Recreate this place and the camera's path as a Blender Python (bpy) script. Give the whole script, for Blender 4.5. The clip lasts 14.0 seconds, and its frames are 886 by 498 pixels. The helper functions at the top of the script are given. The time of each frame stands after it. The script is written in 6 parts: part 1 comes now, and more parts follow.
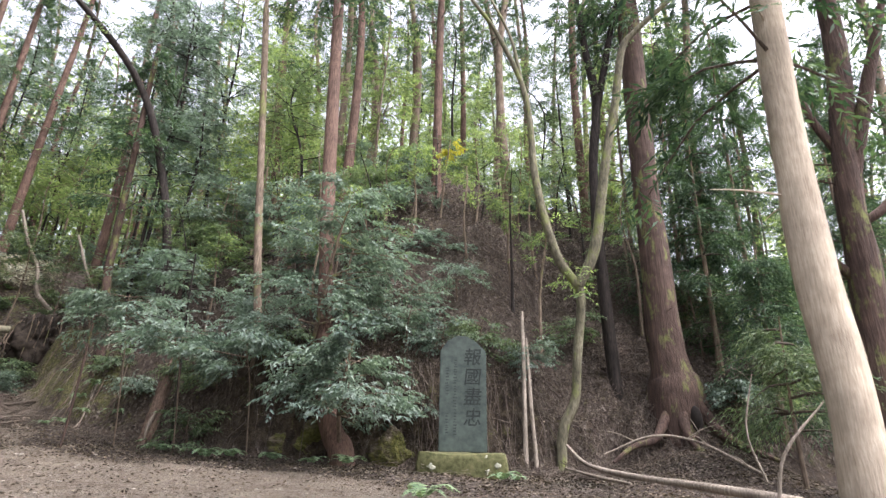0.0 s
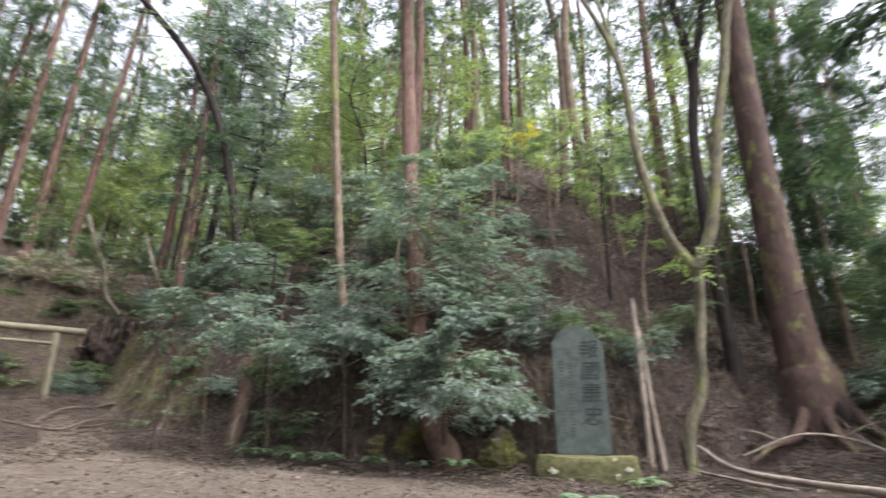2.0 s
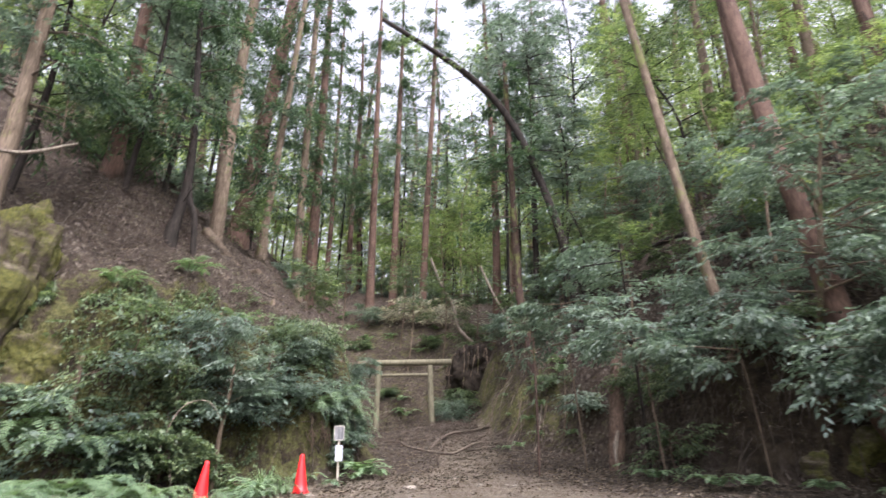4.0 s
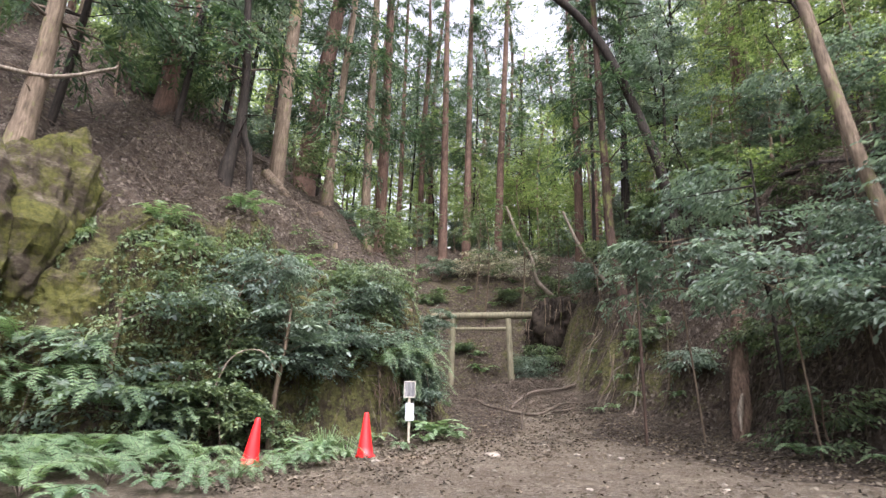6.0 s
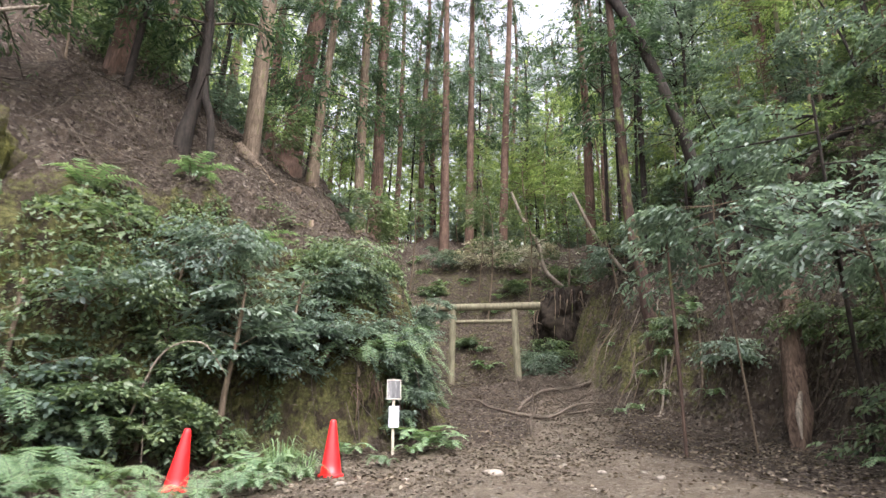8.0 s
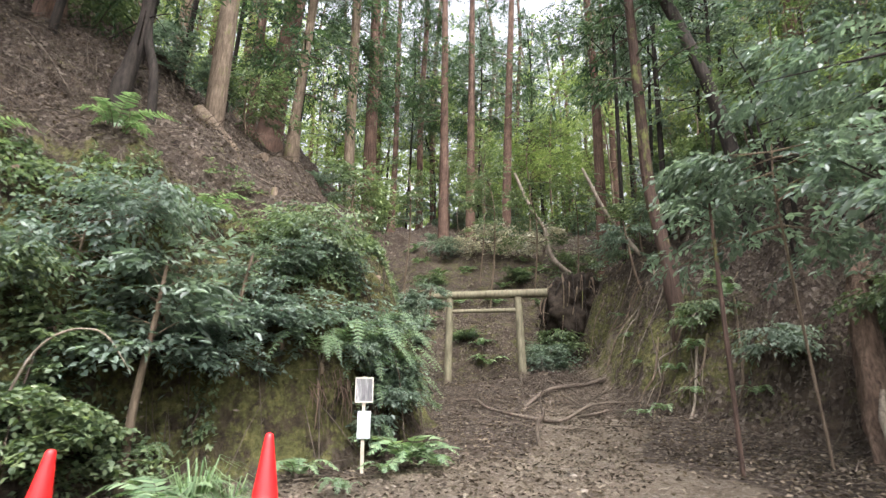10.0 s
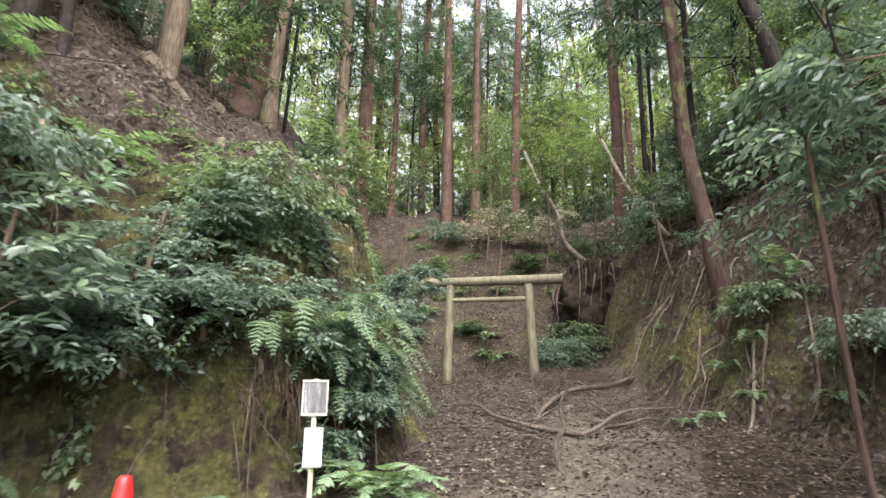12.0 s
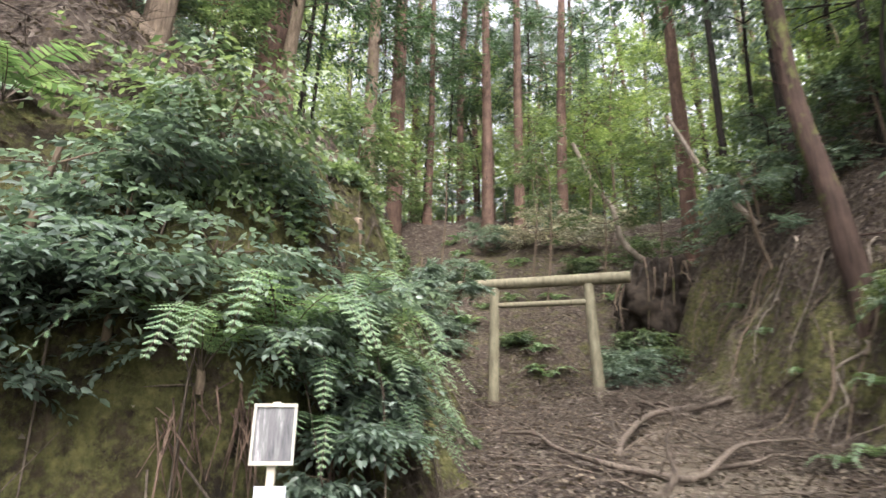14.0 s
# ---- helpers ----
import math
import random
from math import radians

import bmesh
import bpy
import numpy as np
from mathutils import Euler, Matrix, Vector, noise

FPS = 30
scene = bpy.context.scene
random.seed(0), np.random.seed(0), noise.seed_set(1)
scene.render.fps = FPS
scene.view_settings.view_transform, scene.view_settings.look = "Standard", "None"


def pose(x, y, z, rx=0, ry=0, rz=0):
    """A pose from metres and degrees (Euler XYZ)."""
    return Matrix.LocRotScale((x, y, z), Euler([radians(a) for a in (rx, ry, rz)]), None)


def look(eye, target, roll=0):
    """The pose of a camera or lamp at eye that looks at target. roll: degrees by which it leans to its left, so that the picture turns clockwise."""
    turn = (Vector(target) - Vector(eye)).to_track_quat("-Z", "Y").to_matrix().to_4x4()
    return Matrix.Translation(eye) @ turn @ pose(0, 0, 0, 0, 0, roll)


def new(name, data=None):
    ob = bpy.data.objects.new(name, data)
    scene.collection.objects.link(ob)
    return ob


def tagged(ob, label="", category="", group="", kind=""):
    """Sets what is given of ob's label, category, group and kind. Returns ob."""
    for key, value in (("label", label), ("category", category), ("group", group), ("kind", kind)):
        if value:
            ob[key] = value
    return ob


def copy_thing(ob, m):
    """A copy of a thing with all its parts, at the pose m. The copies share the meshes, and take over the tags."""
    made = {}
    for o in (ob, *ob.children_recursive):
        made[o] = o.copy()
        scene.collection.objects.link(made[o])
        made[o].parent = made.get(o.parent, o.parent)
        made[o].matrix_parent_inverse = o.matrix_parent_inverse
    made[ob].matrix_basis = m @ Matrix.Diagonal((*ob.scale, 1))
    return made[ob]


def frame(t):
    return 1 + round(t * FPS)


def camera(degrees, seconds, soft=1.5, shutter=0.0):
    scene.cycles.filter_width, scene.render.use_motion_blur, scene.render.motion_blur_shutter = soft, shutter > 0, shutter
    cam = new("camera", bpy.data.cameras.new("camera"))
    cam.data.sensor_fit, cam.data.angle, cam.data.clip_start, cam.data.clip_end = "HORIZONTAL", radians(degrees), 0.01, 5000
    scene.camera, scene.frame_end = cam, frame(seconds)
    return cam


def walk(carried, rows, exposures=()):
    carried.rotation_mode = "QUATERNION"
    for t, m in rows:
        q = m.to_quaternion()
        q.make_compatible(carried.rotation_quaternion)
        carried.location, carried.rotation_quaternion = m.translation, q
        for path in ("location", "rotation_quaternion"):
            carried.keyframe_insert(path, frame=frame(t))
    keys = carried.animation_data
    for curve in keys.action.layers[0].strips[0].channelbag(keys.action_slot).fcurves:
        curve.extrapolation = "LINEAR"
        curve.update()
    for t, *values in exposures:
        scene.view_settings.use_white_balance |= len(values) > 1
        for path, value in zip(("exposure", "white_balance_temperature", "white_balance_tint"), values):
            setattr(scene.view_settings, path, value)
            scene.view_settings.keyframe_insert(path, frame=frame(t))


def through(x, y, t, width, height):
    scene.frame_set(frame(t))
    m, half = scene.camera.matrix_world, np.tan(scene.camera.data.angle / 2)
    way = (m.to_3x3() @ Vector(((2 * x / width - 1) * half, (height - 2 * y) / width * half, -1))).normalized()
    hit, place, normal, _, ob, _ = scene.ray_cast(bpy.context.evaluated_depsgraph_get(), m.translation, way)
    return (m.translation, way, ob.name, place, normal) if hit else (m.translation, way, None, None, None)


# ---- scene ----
cam = camera(76.7, 14.0, soft=1.45, shutter=0.6)
PATH = [
    (0, (0.398, -0.219, 1.187), (0.326, 1.656, 1.88), 1.1),
    (0.5, (0.085, 0.115, 1.146), (0.051, 1.991, 1.838), 0.8),
    (1, (-0.341, 0.429, 1.167), (-0.357, 2.307, 1.854), 0.9),
    (1.5, (-0.904, 0.676, 1.261), (-0.952, 2.553, 1.95), 1.0),
    (2, (-1.334, 0.991, 1.282), (-1.536, 2.859, 1.966), 0.7),
    (2.5, (-1.682, 1.349, 1.377), (-2.207, 3.157, 2.054), 0.6),
    (2.7, (-1.802, 1.476, 1.388), (-2.439, 3.246, 2.067), 0.0),
    (3, (-1.995, 1.679, 1.401), (-2.835, 3.359, 2.088), 0.9),
    (3.5, (-2.437, 2.14, 1.426), (-3.481, 3.689, 2.141), 0.5),
    (4, (-2.877, 2.325, 1.43), (-4.045, 3.778, 2.153), -0.2),
    (4.2, (-3.093, 2.401, 1.433), (-4.3, 3.831, 2.139), 1.1),
    (6.3, (-4.673, 4.203, 1.581), (-6.069, 5.513, 2.161), 1.2),
    (6.5, (-4.81, 4.393, 1.579), (-6.207, 5.701, 2.158), 1.1),
    (7, (-5.197, 4.851, 1.651), (-6.596, 6.156, 2.232), 1.0),
    (7.3, (-5.418, 5.06, 1.675), (-6.823, 6.362, 2.251), 1.0),
    (7.5, (-5.596, 5.244, 1.681), (-7.001, 6.542, 2.266), 1.1),
    (8, (-5.883, 5.679, 1.708), (-7.288, 6.978, 2.29), 1.1),
    (8.2, (-6.02, 5.882, 1.735), (-7.421, 7.184, 2.322), 1.0),
    (10.3, (-7.512, 7.657, 1.958), (-8.936, 8.943, 2.522), 0.9),
    (10.5, (-7.678, 7.824, 1.998), (-9.103, 9.109, 2.562), 1.0),
    (11, (-8.064, 8.338, 1.996), (-9.489, 9.623, 2.56), 0.8),
    (11.5, (-8.481, 8.789, 2.026), (-9.914, 10.07, 2.578), 0.9),
    (12, (-8.889, 9.232, 2.11), (-10.33, 10.503, 2.663), 1.0),
    (12.5, (-9.257, 9.714, 2.146), (-10.696, 10.983, 2.711), 1.0),
    (13, (-9.708, 10.093, 2.152), (-11.151, 11.353, 2.725), 1.1),
    (13.5, (-10.263, 10.482, 2.196), (-11.714, 11.726, 2.784), 1.2),
    (14, (-10.704, 10.836, 2.256), (-12.227, 11.979, 2.869), 1.1),
]
EXPOSURE = 2.25
walk(cam, [(t, look(eye, target, roll)) for t, eye, target, roll in PATH],
     exposures=[(0.0, EXPOSURE + 0.04, 6150, 19), (4.0, EXPOSURE - 0.1, 6150, 21), (8.0, EXPOSURE + 0.03, 6330, 17), (11.0, EXPOSURE + 0.14, 6400, 15), (14.0, EXPOSURE + 0.18, 6430, 16)])

# ---- sky and sun: a bright overcast day, seen through the trees ----
world = bpy.data.worlds.new("overcast_sky")
scene.world = world
world.use_nodes = True
wn, wl = world.node_tree.nodes, world.node_tree.links
wn.clear()
sky = wn.new("ShaderNodeTexSky")
sky.sky_type, sky.sun_disc = "NISHITA", False
sky.sun_elevation, sky.sun_rotation = radians(58), radians(115)
sky.air_density, sky.dust_density, sky.ozone_density = 1.0, 6.0, 1.0
pale = wn.new("ShaderNodeHueSaturation")
pale.inputs["Saturation"].default_value = 0.25
back = wn.new("ShaderNodeBackground")
back.inputs["Strength"].default_value = 0.15
wout = wn.new("ShaderNodeOutputWorld")
wl.new(sky.outputs[0], pale.inputs["Color"])
wl.new(pale.outputs[0], back.inputs["Color"])
wl.new(back.outputs[0], wout.inputs["Surface"])
sun_data = bpy.data.lights.new("sun", "SUN")
sun_data.energy, sun_data.angle, sun_data.color = 0.7, radians(40), (1.0, 0.96, 0.9)
sun = new("sun", sun_data)
sun.matrix_world = look((0, 0, 60), (-34, 16, 0))

# ---- materials ----


class Nodes:
    """A short way to write node materials."""

    def __init__(self, name, rough=0.8, spec=0.3):
        self.mat = bpy.data.materials.new(name)
        self.mat.use_nodes = True
        self.n, self.l = self.mat.node_tree.nodes, self.mat.node_tree.links
        self.n.clear()
        self.out = self.n.new("ShaderNodeOutputMaterial")
        self.b = self.n.new("ShaderNodeBsdfPrincipled")
        self.b.inputs["Roughness"].default_value = rough
        self.b.inputs["Specular IOR Level"].default_value = spec
        self.l.new(self.b.outputs[0], self.out.inputs["Surface"])
        self.co = self.n.new("ShaderNodeTexCoord").outputs["Object"]
        self.geo = self.n.new("ShaderNodeNewGeometry")

    def put(self, sock, value):
        if hasattr(value, "links"):
            self.l.new(value, sock)
        else:
            sock.default_value = value

    def scale(self, sx, sy, sz, co=None):
        m = self.n.new("ShaderNodeMapping")
        self.put(m.inputs["Vector"], co or self.co)
        m.inputs["Scale"].default_value = (sx, sy, sz)
        return m.outputs[0]

    def noise(self, s, co=None, detail=4.0, rough=0.6):
        t = self.n.new("ShaderNodeTexNoise")
        self.put(t.inputs["Vector"], co or self.co)
        t.inputs["Scale"].default_value = s
        t.inputs["Detail"].default_value = detail
        t.inputs["Roughness"].default_value = rough
        return t.outputs["Fac"]

    def cells(self, s, co=None, feature="F1"):
        t = self.n.new("ShaderNodeTexVoronoi")
        t.feature = feature
        self.put(t.inputs["Vector"], co or self.co)
        t.inputs["Scale"].default_value = s
        return t

    def ramp(self, fac, *stops):
        r = self.n.new("ShaderNodeValToRGB")
        self.put(r.inputs[0], fac)
        e = r.color_ramp.elements
        while len(e) < len(stops):
            e.new(0.5)
        for k, (p, c) in zip(e, stops):
            k.position, k.color = p, (*c, 1) if len(c) == 3 else c
        return r.outputs[0]

    def mix(self, fac, a, b, kind="MIX"):
        m = self.n.new("ShaderNodeMix")
        m.data_type, m.blend_type = "RGBA", kind
        self.put(m.inputs[0], fac)
        for s, v in ((m.inputs[6], a), (m.inputs[7], b)):
            self.put(s, (*v, 1) if isinstance(v, tuple) and len(v) == 3 else v)
        return m.outputs[2]

    def math(self, op, a, b=0.0):
        m = self.n.new("ShaderNodeMath")
        m.operation = op
        self.put(m.inputs[0], a)
        self.put(m.inputs[1], b)
        return m.outputs[0]

    def attr(self, name):
        a = self.n.new("ShaderNodeAttribute")
        a.attribute_name = name
        return a.outputs["Fac"]

    def bump(self, height, strength=0.5, dist=0.02, chain=None):
        b = self.n.new("ShaderNodeBump")
        b.inputs["Strength"].default_value = strength
        b.inputs["Distance"].default_value = dist
        self.put(b.inputs["Height"], height)
        if chain is not None:
            self.put(b.inputs["Normal"], chain)
        self.l.new(b.outputs[0], self.b.inputs["Normal"])
        return b.outputs[0]

    def done(self, colour=None, rough=None):
        if colour is not None:
            self.put(self.b.inputs["Base Color"], (*colour, 1) if isinstance(colour, tuple) and len(colour) == 3 else colour)
        if rough is not None:
            self.put(self.b.inputs["Roughness"], rough)
        return self.mat


def leaf_material(name, dark, mid, light, through=0.35, rough=0.42, spec=0.45, tint=(1.2, 1.28, 0.7)):
    """Leaves: each leaf its own tone; some light passes through the blade."""
    k = Nodes(name, rough, spec)
    tone = k.ramp(k.geo.outputs["Random Per Island"], (0.0, dark), (0.45, mid), (0.85, light), (1.0, tuple(0.5 * a + 0.5 * b for a, b in zip(mid, light))))
    patch = k.ramp(k.noise(0.6, k.geo.outputs["Position"], 3), (0.3, (0.62, 0.66, 0.66)), (0.7, (1.15, 1.1, 1.0)))
    col = k.mix(1.0, tone, patch, "MULTIPLY")
    k.done(col)
    t = k.n.new("ShaderNodeBsdfTranslucent")
    warm = k.mix(1.0, col, tint, "MULTIPLY")
    k.l.new(warm, t.inputs["Color"])
    m = k.n.new("ShaderNodeMixShader")
    m.inputs[0].default_value = through
    k.l.new(k.b.outputs[0], m.inputs[1])
    k.l.new(t.outputs[0], m.inputs[2])
    k.l.new(m.outputs[0], k.out.inputs["Surface"])
    return k.mat


def bark_material(name, dark, light, stretch=0.12, fine=26.0, moss=0.0, depth=0.03):
    """Bark: long fibres up the stem, blotches, and some moss."""
    k = Nodes(name, 0.9, 0.2)
    fib = k.noise(fine, k.scale(1, 1, stretch), 6, 0.65)
    blot = k.noise(1.7, None, 5, 0.6)
    col = k.ramp(fib, (0.3, dark), (0.68, light))
    tint = k.ramp(blot, (0.3, (0.6, 0.58, 0.56)), (0.72, (1.2, 1.18, 1.14)))
    col = k.mix(1.0, col, tint, "MULTIPLY")
    if moss:
        spread = k.ramp(k.noise(2.3, k.scale(1, 1, 0.5), 6, 0.7), (0.62 - 0.25 * moss, (0, 0, 0)), (0.74 - 0.2 * moss, (1, 1, 1)))
        col = k.mix(spread, col, (0.13, 0.15, 0.045))
    k.bump(fib, 0.9, depth)
    return k.done(col)


def ground_material():
    k = Nodes("leaf_littered_ground", 0.95, 0.15)
    pos = k.geo.outputs["Position"]
    soil = k.ramp(k.noise(2.2, pos, 8, 0.7), (0.3, (0.025, 0.019, 0.014)), (0.55, (0.07, 0.053, 0.039)), (0.75, (0.14, 0.108, 0.08)))
    scrap = k.cells(17.0, k.scale(1, 1, 0.6, pos))
    litter = k.ramp(scrap.outputs["Color"], (0.1, (0.019, 0.014, 0.011)), (0.4, (0.043, 0.033, 0.026)), (0.68, (0.078, 0.063, 0.05)), (0.92, (0.175, 0.152, 0.127)))
    cover = k.ramp(k.noise(5.0, pos, 6, 0.7), (0.38, (0, 0, 0)), (0.56, (1, 1, 1)))
    col = k.mix(cover, soil, litter)
    grit = k.cells(24.0, pos)
    stone = k.ramp(grit.outputs["Color"], (0.1, (0.065, 0.052, 0.04)), (0.5, (0.12, 0.098, 0.075)), (0.85, (0.2, 0.172, 0.14)), (1.0, (0.36, 0.32, 0.27)))
    dust = k.ramp(k.noise(1.3, pos, 8, 0.7), (0.32, (0.062, 0.049, 0.034)), (0.7, (0.185, 0.155, 0.114)))
    road = k.mix(k.ramp(k.noise(3.0, pos, 5, 0.7), (0.4, (0.15, 0.15, 0.15)), (0.62, (0.8, 0.8, 0.8))), dust, stone)
    edge = k.math("ADD", k.attr("road"), k.math("MULTIPLY", k.math("SUBTRACT", k.noise(2.4, pos, 6, 0.7), 0.5), 0.9))
    col = k.mix(k.ramp(edge, (0.4, (0, 0, 0)), (0.62, (1, 1, 1))), col, road)
    face = k.ramp(k.noise(3.4, pos, 7, 0.7), (0.32, (0.012, 0.009, 0.007)), (0.5, (0.034, 0.026, 0.018)), (0.66, (0.065, 0.052, 0.033)), (0.8, (0.12, 0.098, 0.07)))
    col = k.mix(k.ramp(k.attr("cut"), (0.25, (0, 0, 0)), (0.7, (1, 1, 1))), col, face)
    green = k.math("ADD", k.attr("moss"), k.math("MULTIPLY", k.math("SUBTRACT", k.noise(2.6, pos, 9, 0.8), 0.5), 3.4))
    mossy = k.ramp(k.noise(9.0, pos, 5, 0.7), (0.28, (0.028, 0.03, 0.011)), (0.5, (0.085, 0.086, 0.031)), (0.75, (0.17, 0.166, 0.065)))
    col = k.mix(k.ramp(green, (0.45, (0, 0, 0)), (0.75, (0.9, 0.9, 0.9))), col, mossy)
    first = k.bump(k.noise(5.0, pos, 9, 0.78), 1.0, 0.14)
    k.bump(scrap.outputs["Distance"], 0.7, 0.035, first)
    return k.done(col)


def plain_material(name, a, b, scale=6.0, rough=0.7, spec=0.3, depth=0.004, stretch=1.0):
    k = Nodes(name, rough, spec)
    f = k.noise(scale, k.scale(1, 1, stretch), 7, 0.65)
    g = k.noise(scale * 0.17, None, 4, 0.6)
    col = k.mix(1.0, k.ramp(f, (0.3, a), (0.7, b)), k.ramp(g, (0.3, (0.78, 0.78, 0.78)), (0.7, (1.12, 1.12, 1.12))), "MULTIPLY")
    k.bump(f, 0.6, depth)
    return k.done(col)


GROUND = ground_material()
BARK_CEDAR = bark_material("red_brown_cedar_bark", (0.042, 0.027, 0.021), (0.165, 0.108, 0.083), 0.07, 30)
BARK_PALE = bark_material("pale_stripped_cedar_bark", (0.25, 0.205, 0.15), (0.5, 0.44, 0.35), 0.05, 70, 0.0, 0.018)
BARK_GREY = bark_material("grey_brown_bark", (0.06, 0.045, 0.033), (0.22, 0.175, 0.13), 0.12, 24, 0.25)
BARK_DARK = bark_material("dark_wet_bark", (0.008, 0.007, 0.006), (0.04, 0.033, 0.028), 0.15, 20)
BARK_MOSS = bark_material("mossy_green_bark", (0.05, 0.048, 0.03), (0.17, 0.16, 0.11), 0.3, 16, 0.45)
BARK_BIG = bark_material("mossy_cedar_bark", (0.026, 0.019, 0.016), (0.1, 0.066, 0.052), 0.05, 26, 0.3, 0.05)
DEADWOOD = bark_material("bleached_deadwood", (0.1, 0.084, 0.068), (0.34, 0.3, 0.245), 0.1, 26)
ROTTEN = bark_material("rotten_red_brown_wood", (0.035, 0.022, 0.017), (0.2, 0.145, 0.11), 0.08, 22, 0.1, 0.08)
TWIG = bark_material("dry_twig_bark", (0.038, 0.031, 0.025), (0.148, 0.123, 0.099), 0.3, 30)
LEAF_SHRUB = leaf_material("glossy_evergreen_leaf", (0.068, 0.097, 0.081), (0.125, 0.174, 0.147), (0.2, 0.266, 0.224), 0.5, 0.4, 0.6, (1.1, 1.2, 0.85))
LEAF_LIGHT = leaf_material("light_green_leaf", (0.095, 0.14, 0.066), (0.18, 0.245, 0.118), (0.27, 0.335, 0.175), 0.62, 0.45, 0.4)
LEAF_MID = leaf_material("mid_green_leaf", (0.052, 0.082, 0.05), (0.108, 0.156, 0.094), (0.185, 0.242, 0.145), 0.45, 0.42, 0.45)
LEAF_NEEDLE = leaf_material("dark_cedar_needles", (0.025, 0.052, 0.035), (0.055, 0.1, 0.062), (0.1, 0.155, 0.09), 0.35, 0.6, 0.25)
LEAF_FERN = leaf_material("fern_green", (0.075, 0.135, 0.075), (0.14, 0.225, 0.13), (0.22, 0.31, 0.195), 0.4, 0.5, 0.35)
# Distant leaves; haze and sunlit glow are put into their paler colour.
LEAF_FAR = leaf_material("haze_tinted_distant_leaf", (0.13, 0.18, 0.09), (0.22, 0.29, 0.155), (0.32, 0.39, 0.23), 0.65, 0.6, 0.3)
LEAF_YELLOW = leaf_material("yellow_autumn_leaf", (0.22, 0.2, 0.03), (0.36, 0.34, 0.05), (0.45, 0.4, 0.08), 0.5, 0.5, 0.3)
LEAF_DRY = leaf_material("dry_fallen_leaf", (0.032, 0.025, 0.019), (0.078, 0.061, 0.047), (0.19, 0.162, 0.13), 0.1, 0.8, 0.2)
STONE_GREEN = plain_material("green_grey_slate", (0.02, 0.031, 0.025), (0.058, 0.077, 0.062), 5, 0.7, 0.35, 0.003)
STONE_CARVED = plain_material("carved_dark_groove", (0.012, 0.016, 0.014), (0.028, 0.034, 0.03), 20, 0.9)
STONE_MOSS = plain_material("mossy_plinth_stone", (0.03, 0.036, 0.013), (0.125, 0.122, 0.056), 7, 0.95, 0.15, 0.02)
LICHEN = plain_material("pale_lichen", (0.17, 0.18, 0.12), (0.4, 0.4, 0.31), 40, 0.95)
STONE_GREY = plain_material("pale_path_stone", (0.11, 0.095, 0.078), (0.3, 0.265, 0.22), 12, 0.9, 0.2, 0.01)
TORII_WOOD = plain_material("weathered_olive_wood", (0.088, 0.08, 0.05), (0.215, 0.198, 0.132), 14, 0.8, 0.25, 0.01, 0.2)
CONE_RED = plain_material("red_plastic", (0.62, 0.012, 0.014), (0.78, 0.022, 0.022), 4, 0.42, 0.45, 0.001)
CONE_SLEEVE = plain_material("worn_red_ring", (0.5, 0.01, 0.012), (0.66, 0.03, 0.03), 8, 0.5)
SIGN_WOOD = plain_material("pale_sign_post_wood", (0.27, 0.24, 0.185), (0.43, 0.395, 0.32), 16, 0.8, 0.25, 0.004, 0.15)
SIGN_FRAME = plain_material("off_white_frame", (0.27, 0.26, 0.215), (0.44, 0.425, 0.37), 20, 0.6)
PAPER = plain_material("white_paper", (0.31, 0.325, 0.365), (0.42, 0.435, 0.475), 6, 0.6)
PRINT = plain_material("faded_grey_print", (0.24, 0.25, 0.29), (0.32, 0.33, 0.37), 20, 0.8)


def board_material():
    """A dark board on which pale water runs have dried."""
    k = Nodes("streaked_dark_board", 0.45, 0.4)
    runs = k.noise(22.0, k.scale(1, 1, 0.12), 6, 0.7)
    fleck = k.noise(9.0, None, 6, 0.7)
    col = k.ramp(runs, (0.36, (0.045, 0.047, 0.05)), (0.58, (0.15, 0.15, 0.15)), (0.74, (0.5, 0.5, 0.5)))
    return k.done(k.mix(k.ramp(fleck, (0.45, (0, 0, 0)), (0.7, (0.6, 0.6, 0.6))), col, (0.08, 0.08, 0.085)))


def rock_material():
    """Pale layered rock with cracks, and thick moss in patches."""
    k = Nodes("mossy_cliff_rock", 0.95, 0.15)
    base = k.ramp(k.noise(2.4, k.scale(1, 1, 2.2), 9, 0.75), (0.3, (0.022, 0.018, 0.013)), (0.52, (0.075, 0.06, 0.044)), (0.76, (0.25, 0.225, 0.18)))
    patch = k.ramp(k.noise(1.3, None, 8, 0.75), (0.42, (0, 0, 0)), (0.55, (0.9, 0.9, 0.9)))
    moss = k.ramp(k.noise(12.0, None, 5, 0.7), (0.3, (0.03, 0.035, 0.01)), (0.7, (0.13, 0.13, 0.032)))
    k.bump(k.noise(4.0, k.scale(1, 1, 1.8), 9, 0.75), 1.0, 0.12)
    return k.done(k.mix(patch, base, moss))


MOSS_ROCK = rock_material()
BOARD = board_material()

# ---- mesh helpers ----


def lattice(ix, iy, iz, seed):
    n = (ix * 374761393 + iy * 668265263 + iz * 1274126177 + seed * 362437) & 0x7FFFFFFF
    n = ((n ^ (n >> 13)) * 1103515245 + 12345) & 0x7FFFFFFF
    return ((n ^ (n >> 16)) & 0xFFFF) / 65535.0


